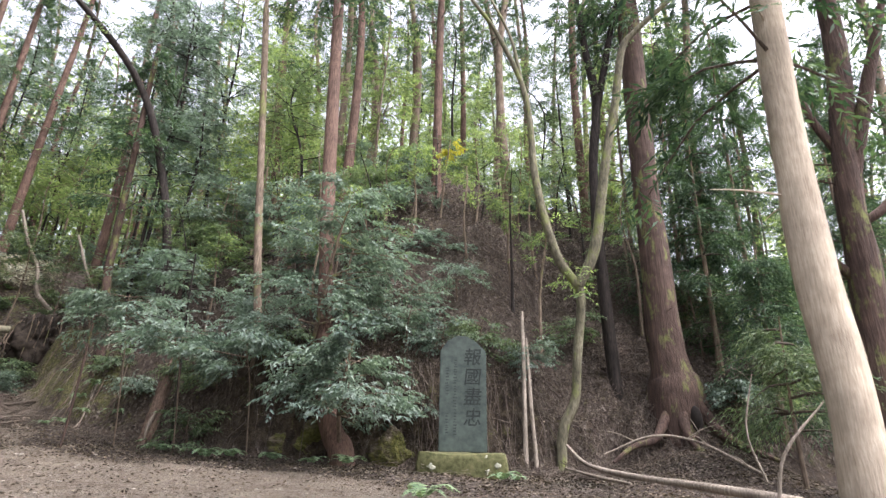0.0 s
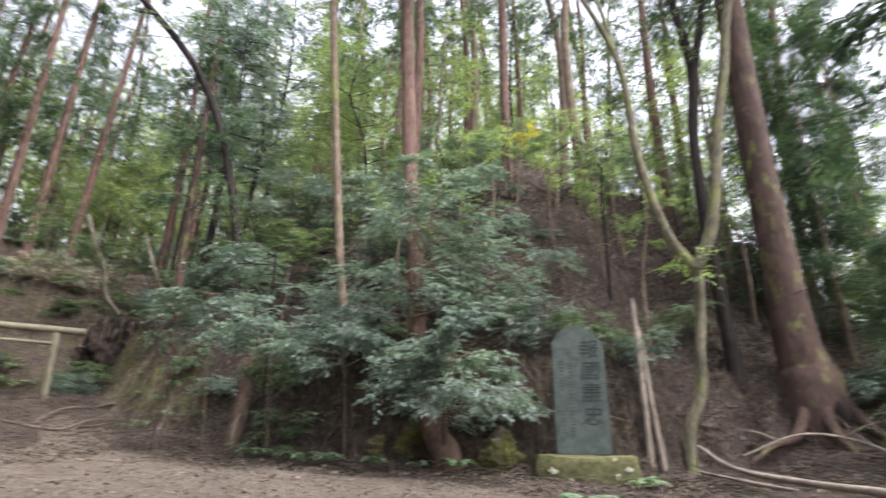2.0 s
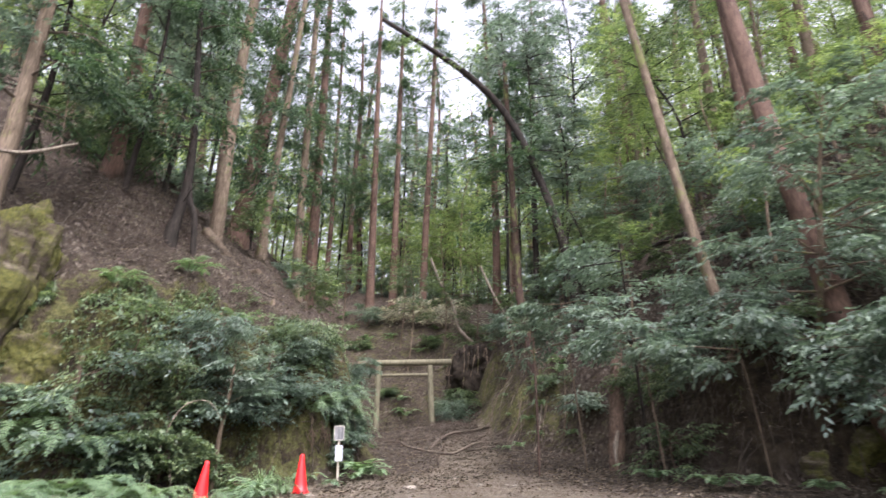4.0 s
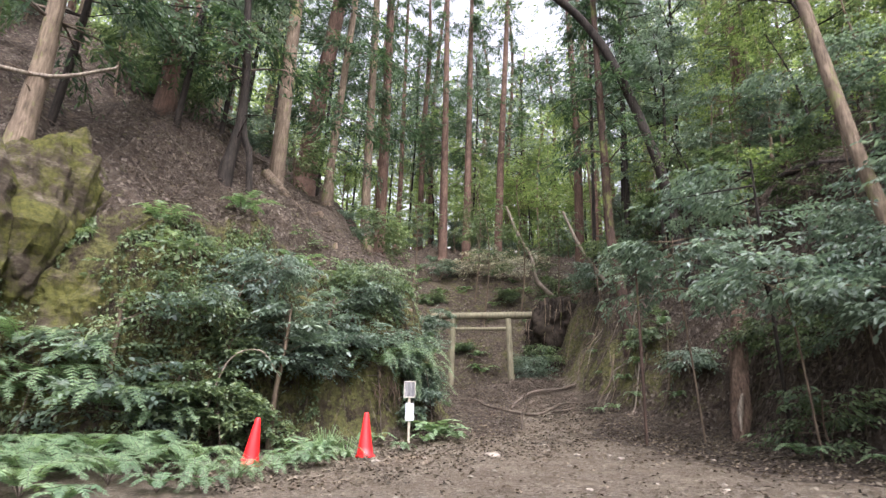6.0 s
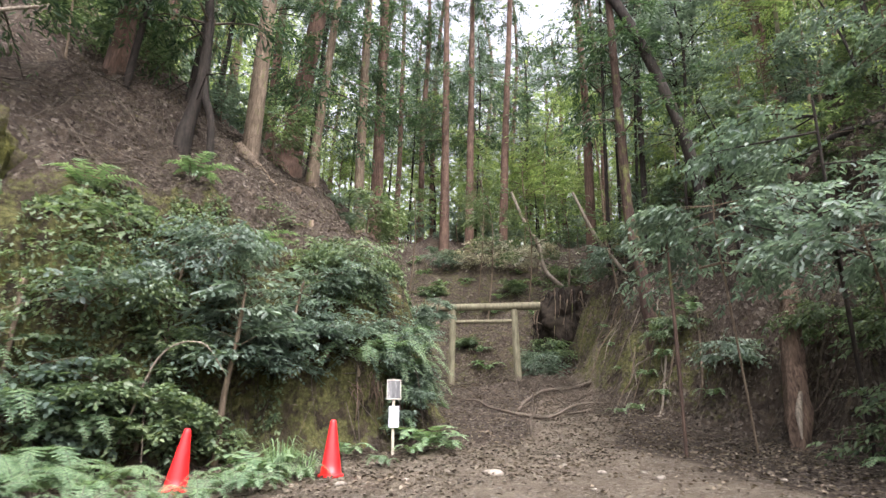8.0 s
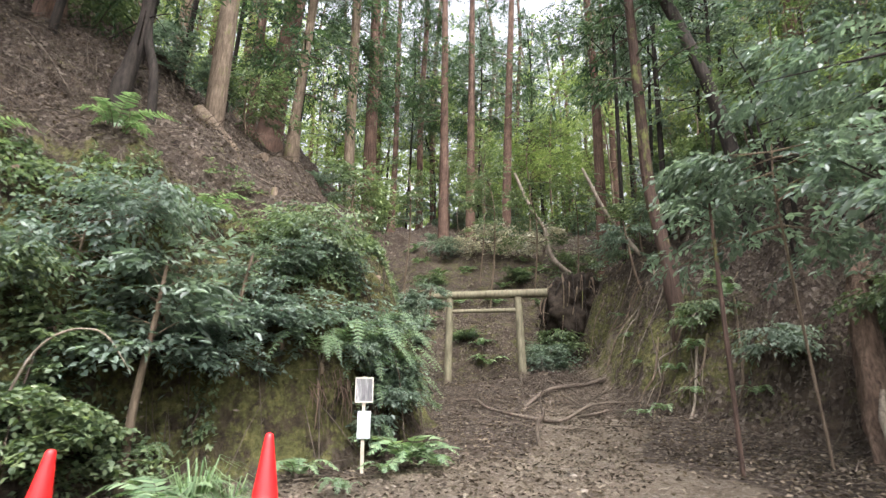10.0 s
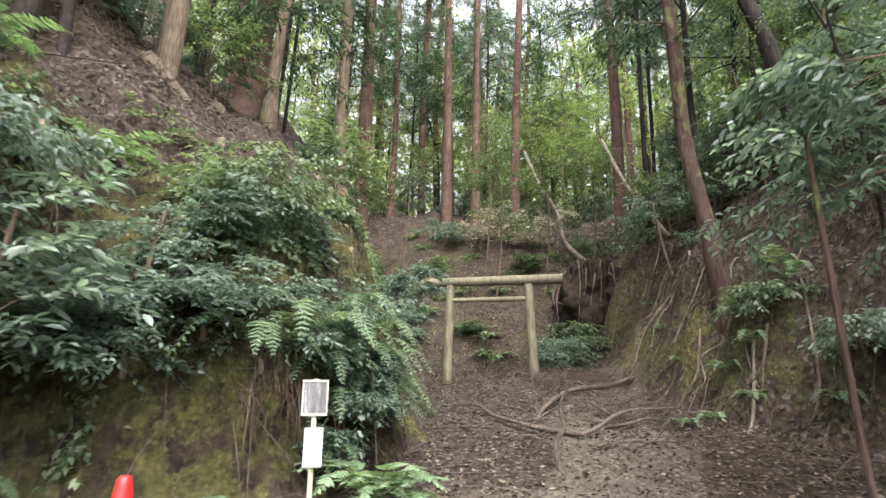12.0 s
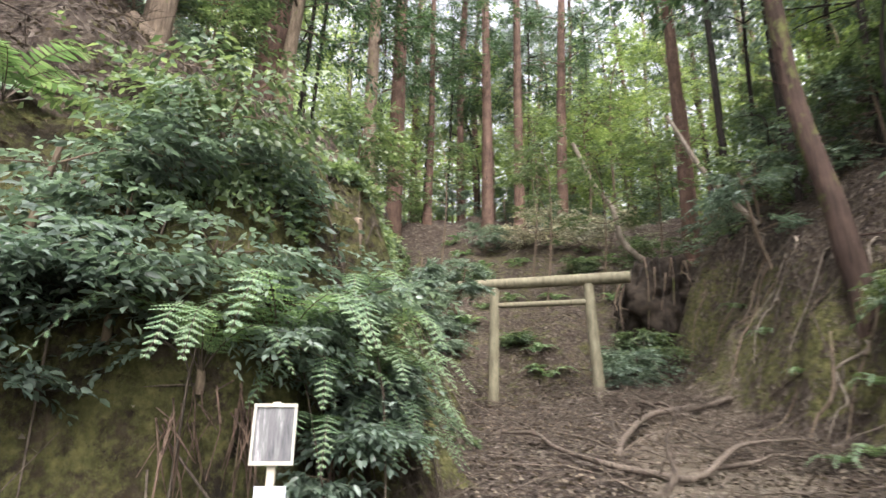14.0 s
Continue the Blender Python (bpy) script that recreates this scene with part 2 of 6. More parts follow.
def vnoise(x, y, z=0.0, seed=1):
    """Smooth value noise in -1..1 for arrays."""
    x, y, z = np.broadcast_arrays(np.asarray(x, float), y, z)
    fx, fy, fz = np.floor(x), np.floor(y), np.floor(z)
    ix, iy, iz = fx.astype(np.int64), fy.astype(np.int64), fz.astype(np.int64)
    u, v, w = x - fx, y - fy, z - fz
    u, v, w = u * u * (3 - 2 * u), v * v * (3 - 2 * v), w * w * (3 - 2 * w)
    total = 0
    for dx in (0, 1):
        for dy in (0, 1):
            for dz in (0, 1):
                total = total + lattice(ix + dx, iy + dy, iz + dz, seed) * (u if dx else 1 - u) * (v if dy else 1 - v) * (w if dz else 1 - w)
    return 2 * total - 1


def fbm(x, y, z=0.0, seed=1, octaves=4):
    return sum(vnoise(np.asarray(x) * 2 ** k, np.asarray(y) * 2 ** k, np.asarray(z) * 2 ** k, seed + k) * 0.5 ** k for k in range(octaves))


def smooth(a, b, x):
    t = np.clip((np.asarray(x, float) - a) / (b - a), 0, 1)
    return t * t * (3 - 2 * t)


def mesh_of(name, chunks, mats, soft=True):
    """chunks: (vertices n x 3, faces m x 3 or m x 4, material index). One mesh."""
    verts, loops, starts, slots, base, at = [], [], [], [], 0, 0
    for v, f, s in chunks:
        f = np.asarray(f, np.int64)
        verts.append(np.asarray(v, float))
        loops.append((f + base).ravel())
        starts.append(at + np.arange(len(f)) * f.shape[1])
        slots.append(np.full(len(f), s))
        base += len(v)
        at += f.size
    verts, loops, starts, slots = (np.concatenate(k) for k in (verts, loops, starts, slots))
    me = bpy.data.meshes.new(name)
    me.vertices.add(len(verts))
    me.vertices.foreach_set("co", verts.astype(np.float32).ravel())
    me.loops.add(len(loops))
    me.loops.foreach_set("vertex_index", loops.astype(np.int32))
    me.polygons.add(len(starts))
    me.polygons.foreach_set("loop_start", starts.astype(np.int32))
    for m in mats:
        me.materials.append(m)
    me.polygons.foreach_set("material_index", slots.astype(np.int32))
    me.update(calc_edges=True)
    me.polygons.foreach_set("use_smooth", np.full(len(starts), soft))
    return me


def part(name, chunks, mats, parent=None, label="", soft=True):
    if not isinstance(mats, (list, tuple)):
        mats = [mats]
    ob = new(name, mesh_of(name, chunks, mats, soft))
    if parent is not None:
        ob.parent = parent
    if label:
        tagged(ob, label)
    return ob


def bm_part(name, bm, mat, parent=None, label="", soft=False):
    me = bpy.data.meshes.new(name)
    bm.to_mesh(me)
    bm.free()
    me.materials.append(mat)
    for p in me.polygons:
        p.use_smooth = soft
    ob = new(name, me)
    if parent is not None:
        ob.parent = parent
    if label:
        tagged(ob, label)
    return ob


def curve_through(points, n):
    """A smooth line through a few points, in n steps a span."""
    p = np.asarray(points, float)
    if len(p) == 2:
        return p[0] + np.linspace(0, 1, n + 1)[:, None] * (p[1] - p[0])
    q = np.vstack([2 * p[0] - p[1], p, 2 * p[-1] - p[-2]])
    out = []
    for i in range(1, len(q) - 2):
        t = np.linspace(0, 1, n, endpoint=False)[:, None]
        a, b, c, d = q[i - 1], q[i], q[i + 1], q[i + 2]
        out.append(0.5 * (2 * b + (c - a) * t + (2 * a - 5 * b + 4 * c - d) * t * t + (3 * b - a - 3 * c + d) * t ** 3))
    return np.vstack(out + [p[-1:]])


def tube(points, radii, sides=8, steps=4, rough=0.08, seed=1, cap=True):
    """A bent, uneven stem through a few points. Returns vertices and quads."""
    line = curve_through(points, steps)
    r = np.interp(np.linspace(0, 1, len(line)), np.linspace(0, 1, len(radii)), radii)
    d = np.gradient(line, axis=0)
    d /= np.linalg.norm(d, axis=1)[:, None] + 1e-9
    ref = np.array([0.31, 0.95, 0.05]) if abs(d[0, 1]) < 0.9 else np.array([1.0, 0.1, 0.0])
    side = np.cross(d, ref)
    side /= np.linalg.norm(side, axis=1)[:, None] + 1e-9
    other = np.cross(d, side)
    a = np.linspace(0, 2 * np.pi, sides, endpoint=False)
    lump = 1 + rough * (vnoise(2.2 * np.cos(a)[None] + seed * 7.3, 2.2 * np.sin(a)[None], np.arange(len(line))[:, None] * 0.23, seed)
                        + 0.6 * vnoise(5 * np.cos(a)[None], 5 * np.sin(a)[None] + seed, np.arange(len(line))[:, None] * 0.5, seed + 5))
    v = line[:, None] + (r[:, None] * lump)[..., None] * (np.cos(a)[None, :, None] * side[:, None] + np.sin(a)[None, :, None] * other[:, None])
    i = np.arange(len(line) - 1)[:, None] * sides
    j = np.arange(sides)[None]
    k = (j + 1) % sides
    q = np.stack([i + j, i + k, i + sides + k, i + sides + j], -1).reshape(-1, 4)
    v = v.reshape(-1, 3)
    if cap:
        n = len(v)
        v = np.vstack([v, line[:1], line[-1:]])
        last = (len(line) - 1) * sides
        jj = np.arange(sides)
        kk = (jj + 1) % sides
        tri_a = np.stack([kk, jj, np.full(sides, n)], -1)
        tri_b = np.stack([last + jj, last + kk, np.full(sides, n + 1)], -1)
        return v, q, np.vstack([tri_a, tri_b])
    return v, q, np.zeros((0, 3), int)


def stem_chunks(v, q, t, slot=0):
    """The tube's two kinds of faces share one set of vertices, so both index it."""
    return [(v, q, slot)] if not len(t) else [(v, q, slot), (v[t].reshape(-1, 3), np.arange(3 * len(t)).reshape(-1, 3), slot)]


def unit(a):
    return a / (np.linalg.norm(a, axis=-1, keepdims=True) + 1e-9)


def blades(pos, way, length, width, rng, tilt=0.5, fold=0.25, full=False, slot=0):
    """Leaves at pos pointing along way: folded along the midrib."""
    n = len(pos)
    way = unit(way)
    up = unit(np.array([0, 0, 1.0]) + rng.normal(0, tilt, (n, 3)))
    side = unit(np.cross(up, way))
    nrm = np.cross(way, side)
    L = (length * rng.uniform(0.6, 1.25, n))[:, None]
    W = (width * rng.uniform(0.7, 1.2, n))[:, None]
    if full:
        v = np.stack([pos, pos + 0.3 * L * way + W * side + fold * W * nrm, pos + 0.68 * L * way + 0.8 * W * side + fold * W * nrm, pos + L * way - 0.12 * L * nrm,
                      pos + 0.68 * L * way - 0.8 * W * side + fold * W * nrm, pos + 0.3 * L * way - W * side + fold * W * nrm], 1).reshape(-1, 3)
        b = np.arange(n)[:, None] * 6
        f = np.concatenate([b + [[0, 3, 2, 1]], b + [[0, 5, 4, 3]]], 1).reshape(-1, 4)
    else:
        v = np.stack([pos, pos + 0.45 * L * way + W * side + fold * W * nrm, pos + L * way - 0.1 * L * nrm, pos + 0.45 * L * way - W * side + fold * W * nrm], 1).reshape(-1, 3)
        b = np.arange(n)[:, None] * 4
        f = np.concatenate([b + [[0, 2, 1]], b + [[0, 3, 2]]], 1).reshape(-1, 3)
    return v, f, slot


def sprays(anchor, way, k, reach, length, width, rng, flat=0.35, full=False, droop=0.25, slot=0, hang=0.25):
    """At each anchor a twig's worth of k leaves, set left and right along it."""
    n = len(anchor)
    way = unit(way * np.array([1, 1, flat]) + np.array([0, 0, -0.1]))
    side = unit(np.cross(way, np.array([0, 0, 1.0]) + rng.normal(0, 0.25, (n, 3))))
    s = (np.arange(k) + rng.uniform(0, 0.8, (n, k))) / k
    sign = np.where(np.arange(k) % 2 == 0, 1.0, -1.0)[None]
    size = reach * rng.uniform(0.6, 1.3, (n, 1))
    pos = anchor[:, None] + (s * size)[..., None] * way[:, None]
    pos = pos + (sign * rng.uniform(0, 0.06, (n, k)) * reach)[..., None] * side[:, None]
    pos[..., 2] -= droop * size * s ** 2
    lead = way[:, None] * rng.uniform(0.35, 1.1, (n, k, 1)) + side[:, None] * (sign * rng.uniform(0.5, 1.0, (n, k)))[..., None]
    lead = lead + np.array([0, 0, -hang]) + rng.normal(0, 0.18, (n, k, 3))
    return blades(pos.reshape(-1, 3), lead.reshape(-1, 3), length, width, rng, 0.45, 0.25, full, slot)


def thing(name, base, label, category, group="", kind=""):
    ob = new(name)
    ob.empty_display_size = 0.2
    ob.location = base
    return tagged(ob, label, category, group, kind)


# ---- the lie of the land ----
RIGHT_TOE = np.array([(60, 17.5), (14, 16.6), (5, 16.0), (2, 15.4), (-1, 15.0), (-4, 15.1), (-6.5, 15.6), (-8.2, 17.0), (-10, 18.2), (-12, 19.1), (-14.8, 20.3), (-17.6, 22.8), (-19.2, 25.0), (-20.5, 29), (-23, 36), (-30, 60)], float)
LEFT_TOE = np.array([(-13, -60), (-15.2, 0), (-15.6, 6), (-15.5, 9.5), (-14.7, 12.2), (-15.8, 14.4), (-18.4, 16.9), (-21.2, 19.0), (-25, 20.8), (-32, 23.5), (-60, 33)], float)


def beyond(line, x, y, sign):
    """Distance behind a toe line; negative on the path's side."""
    best = np.full(np.shape(x), 1e9)
    side = np.zeros(np.shape(x))
    for (ax, ay), (bx, by) in zip(line[:-1], line[1:]):
        ex, ey = bx - ax, by - ay
        t = np.clip(((x - ax) * ex + (y - ay) * ey) / (ex * ex + ey * ey), 0, 1)
        px, py = x - ax - t * ex, y - ay - t * ey
        d = np.hypot(px, py)
        near = d < best - 1e-9
        best = np.where(near, d, best)
        side = np.where(near, np.sign(ex * py - ey * px), side)
    return best * side * sign


def floor_level(x, y):
    u = (y - x) * 0.7071
    base = -0.28 - 0.0336 * np.clip(x, -30, 12) + 0.074 * np.clip(y, -12, 30)
    rise = 0.12 * np.clip(u - 20, 0, 9.5) + 0.62 * np.clip(u - 29.5, 0, 13) + 0.3 * np.clip(u - 42.5, 0, 45)
    return base + rise


def banks(x, y):
    wob = 0.45 * vnoise(x * 0.55, y * 0.55, 0, 11) + 0.22 * vnoise(x * 1.7, y * 1.7, 0, 12) + 0.14 * vnoise(x * 4.1, y * 4.1, 0, 13)
    dr = beyond(RIGHT_TOE, x, y, -1) + wob
    dl = beyond(LEFT_TOE, x, y, 1) + wob
    return dr, dl


def height(x, y, fine=True):
    x, y = np.asarray(x, float), np.asarray(y, float)
    dr, dl = banks(x, y)
    soft = smooth(-4.8, -7.5, x)
    cut = 2.0 - 1.5 * smooth(0.5, 4.0, x) - 0.8 * soft
    r = cut * smooth(0, 0.8 + 1.1 * soft, dr) + 1.06 * np.clip(dr, 0, 10.5) + 0.22 * np.clip(dr - 10.5, 0, 40)
    r = r * (1 - 0.93 * smooth(8.0, 19.0, x + 0.15 * (y - 17)))
    le = (2.1 + 0.9 * smooth(12.5, 9.0, y)) * smooth(0, 0.7 + 1.3 * smooth(13.2, 15.0, y), dl) + 1.25 * np.clip(dl, 0, 4) + 0.72 * np.clip(dl - 4, 0, 11) + 0.25 * np.clip(dl - 15, 0, 40)
    le = le - 1.5 * np.exp(-((x + 20.2) ** 2 / 9 + (y - 12.3) ** 2 / 5)) * smooth(0.6, 2.5, dl)
    mound = 0.8 * np.exp(-((x - 7.0) ** 2 + (y - 15.6) ** 2) / 3.6)
    z = floor_level(x, y) + np.maximum(r, le) + mound
    out = np.maximum(smooth(-0.3, 1.5, dr), smooth(-0.3, 1.5, dl))
    if fine:
        z = z + smooth(38, 42, (y - x) * 0.7071) * 0.8 * fbm(x * 0.3, y * 0.3, 0, 51) + out * (0.35 * fbm(x * 0.35, y * 0.35, 0, 21) + 0.2 * fbm(x * 1.4, y * 1.4, 0, 25)) + smooth(24, 30, (y - x) * 0.7071) * (0.3 * fbm(x * 0.6, y * 0.6, 0, 23) + 0.1 * fbm(x * 2.2, y * 2.2, 0, 24)) + 0.03 * fbm(x * 1.1, y * 1.1, 0, 31) + 0.012 * fbm(x * 4, y * 4, 0, 33, 2)
    return z


def ground_at(x, y):
    return float(height(np.array([x]), np.array([y]))[0])


def build_ground():
    fine_x, fine_y = np.arange(-34, 12.01, 0.2), np.arange(3, 36.01, 0.2)
    far = np.array([2, 4, 7, 11, 16, 23, 32, 45, 65, 100, 160, 260, 420, 700])
    xs = np.concatenate([fine_x[0] - far[::-1], fine_x, fine_x[-1] + far])
    ys = np.concatenate([fine_y[0] - far[::-1], fine_y, fine_y[-1] + far])
    gx, gy = np.meshgrid(xs, ys)
    z = height(gx, gy)
    v = np.stack([gx, gy, z], -1).reshape(-1, 3)
    nx, ny = len(xs), len(ys)
    i = np.arange(ny - 1)[:, None] * nx + np.arange(nx - 1)[None]
    q = np.stack([i, i + 1, i + nx + 1, i + nx], -1).reshape(-1, 4)
    ob = part("ground", [(v, q, 0)], GROUND)
    dr, dl = banks(gx, gy)
    u = (gy - gx) * 0.7071
    verge = 1.5 * smooth(-2.5, 0.5, gx)
    inside = smooth(-1.7, -3.6, dr + verge) * smooth(0.2, -1.2, dl)
    road = inside * smooth(22.5, 17.0, u)
    trail = smooth(1.9, 0.7, np.abs(gx + gy - 2.6 - 0.35 * np.clip(u - 20, 0, 9) + 0.5 * vnoise(gx * 0.4, gy * 0.4, 0, 64))) * smooth(17, 20, u) * smooth(31, 27, u)
    road = np.maximum(road, 0.8 * trail)
    cut = np.maximum(smooth(-0.05, 0.15, dr) * smooth(1.5, 0.7, dr) * smooth(5, 1, gx) * smooth(-7.5, -5.0, gx), smooth(-0.05, 0.15, dl) * smooth(1.7, 0.8, dl))
    gully = smooth(25, 29, u) * smooth(43, 38, u) * smooth(1.0, -1.0, np.maximum(dr, dl))
    slope_moss = 0.2 * smooth(1.5, 2.5, dl) * smooth(9, 5, dl)
    moss = slope_moss + np.maximum(np.maximum(smooth(-0.2, 0.1, dl) * smooth(2.4, 0.9, dl) * 0.68, 0.42 * gully), smooth(-0.1, 0.4, dr) * smooth(2.4, 0.9, dr) * (0.25 + 0.45 * smooth(-10, -13, gx)))
    for name, val in (("road", road), ("cut", cut), ("moss", moss)):
        a = ob.data.attributes.new(name, "FLOAT", "POINT")
        a.data.foreach_set("value", val.astype(np.float32).ravel())
    return tagged(ob, "leaf-littered forest slope with a gravel track and mossy cut banks", "ground", kind="structure")


ground = build_ground()

# ---- plants ----


def stub_chunks(line, radii, rng, count, slot=0):
    """Short dead branch stubs on a bare trunk."""
    out = []
    for _ in range(count):
        f = rng.uniform(0.12, 0.8)
        p = line[int(f * (len(line) - 1))]
        r = np.interp(f, np.linspace(0, 1, len(radii)), radii)
        a = rng.uniform(0, 2 * np.pi)
        d = np.array([np.cos(a), np.sin(a), rng.uniform(-0.3, 0.5)])
        n = rng.uniform(0.15, 0.9)
        out += stem_chunks(*tube([p, p + d * (r + n * 0.5), p + d * (r + n) + [0, 0, -0.06]], [0.02, 0.014, 0.006], 4, 2, 0.1, 3, False), slot)
    return out


def conifer(name, path, radii, bark, label, category, rng, crown_from=0.5, branches=36, reach=2.4, needles=26, group="", sides=12, stubs=8, flare=1.45, leaf=LEAF_NEEDLE, blade=(0.24, 0.03)):
    """A tall straight conifer: trunk with root flare and stubs, and a crown of drooping branches."""
    path = np.asarray(path, float)
    root = thing(name, path[0], label, category, group)
    local = path - path[0]
    line = curve_through(local, 6)
    first = [local[0] - [0, 0, 2.4], local[0] + [0, 0, 0.12], local[0] + (local[1] - local[0]) * min(0.9, 0.8 / np.linalg.norm(local[1] - local[0]))]
    pts = np.vstack([first, local[1:]])
    rad = [radii[0] * flare * 1.1, radii[0] * flare * 0.9, radii[0] * 1.06] + list(np.interp(np.linspace(0, 1, len(local))[1:], np.linspace(0, 1, len(radii)), radii))
    chunks = stem_chunks(*tube(pts, rad, sides, 6, 0.09, int(rng.integers(1, 99))))
    chunks += stub_chunks(line, radii, rng, stubs)
    part("trunk", chunks, bark, root)
    if branches:
        f = np.sort(rng.uniform(crown_from, 0.99, branches))
        idx = (f * (len(line) - 1)).astype(int)
        a = rng.uniform(0, 2 * np.pi, branches)
        tip = reach * (1.05 - 0.75 * (f - crown_from) / (1 - crown_from)) * rng.uniform(0.6, 1.15, branches)
        rise = rng.uniform(-0.25, 0.25, branches)
        limbs, anchors, ways = [], [], []
        for i, ang, n, up in zip(idx, a, tip, rise):
            d = np.array([np.cos(ang), np.sin(ang), up])
            p = line[i]
            pts = [p, p + d * n * 0.5 + [0, 0, 0.05 * n], p + d * n + [0, 0, -0.18 * n]]
            limbs += stem_chunks(*tube(pts, [0.035, 0.022, 0.008], 4, 2, 0.1, 2, False))
            s = rng.uniform(0.25, 1.0, needles)[:, None]
            q = p + d * n * s + np.array([0, 0, 1.0]) * (0.2 * n * s * (1 - s) - 0.18 * n * s * s) + rng.normal(0, 0.1 * n, (needles, 3)) * [1, 1, 0.6]
            anchors.append(q)
            ways.append(np.tile(d, (needles, 1)) + rng.normal(0, 0.55, (needles, 3)) + [0, 0, -0.35])
        tagged(part("branch_work", limbs, TWIG, root), kind="stuff")
        part("crown", [sprays(np.vstack(anchors), np.vstack(ways), 9, 0.55, blade[0], blade[1], rng, 0.9, False, 0.45)], leaf, root)
    return root


def broadleaf(name, path, radii, bark, leaf, label, category, rng, limbs=14, crown_from=0.35, reach=2.0, twigs=18, leaves=9, size=(0.13, 0.032), group="", sides=9, full=False, flat=0.35, rise=(0.0, 0.6), spray=0.45, aim=None, extra=(), wide=0.16, split=True, hang=0.25):
    """A broad-leaved tree or shrub: stem, bent limbs, and sprays of single leaves."""
    path = np.asarray(path, float)
    root = thing(name, path[0], label, category, group)
    local = path - path[0]
    line = curve_through(local, 6)
    pts = np.vstack([local[:1] - [0, 0, 0.7 if radii[0] > 0.055 else 0.14], local])
    chunks = stem_chunks(*tube(pts, [radii[0] * 1.35] + list(np.interp(np.linspace(0, 1, len(local)), np.linspace(0, 1, len(radii)), radii)), sides, 6, 0.12, int(rng.integers(1, 99))))
    for pth, rad in extra:
        chunks += stem_chunks(*tube(np.asarray(pth, float) - path[0], rad, sides, 6, 0.12, int(rng.integers(1, 99))))
    part("trunk", chunks, bark, root)
    wood, anchors, ways = [], [], []
    for _ in range(limbs):
        f = rng.uniform(crown_from, 1.0)
        p = line[min(int(f * (len(line) - 1)), len(line) - 1)]
        ang = rng.uniform(0, 2 * np.pi) if aim is None else rng.normal(aim[0], aim[1])
        n = reach * rng.uniform(0.55, 1.15) * (1.1 - 0.5 * f)
        d = np.array([np.cos(ang), np.sin(ang), rng.uniform(*rise)])
        bend = np.array([rng.normal(0, 0.12), rng.normal(0, 0.12), rng.uniform(-0.05, 0.15)]) * n
        pts = [p, p + d * n * 0.5 + bend, p + d * n + bend * 0.6 + [0, 0, -0.06 * n]]
        r = max(0.009, 0.012 * n)
        wood += stem_chunks(*tube(pts, [r, r * 0.6, r * 0.25], 5, 4, 0.1, int(rng.integers(1, 99)), False))
        c = curve_through(pts, 8)
        s = rng.uniform(0.22, 1.0, twigs) ** 0.8
        q = c[(s * (len(c) - 1)).astype(int)] + rng.normal(0, 1, (twigs, 3)) * [wide * n, wide * n, 0.35 * wide * n]
        anchors.append(q)
        ways.append(np.tile(d, (twigs, 1)) + rng.normal(0, 0.6, (twigs, 3)))
    if split:
        for w in wood:
            part("branch", [w], bark, root)
    else:
        tagged(part("branch_work", wood, bark, root), kind="stuff")
    part("crown", [sprays(np.vstack(anchors), np.vstack(ways), leaves, spray, size[0], size[1], rng, flat, full, hang=hang)], leaf, root)
    return root


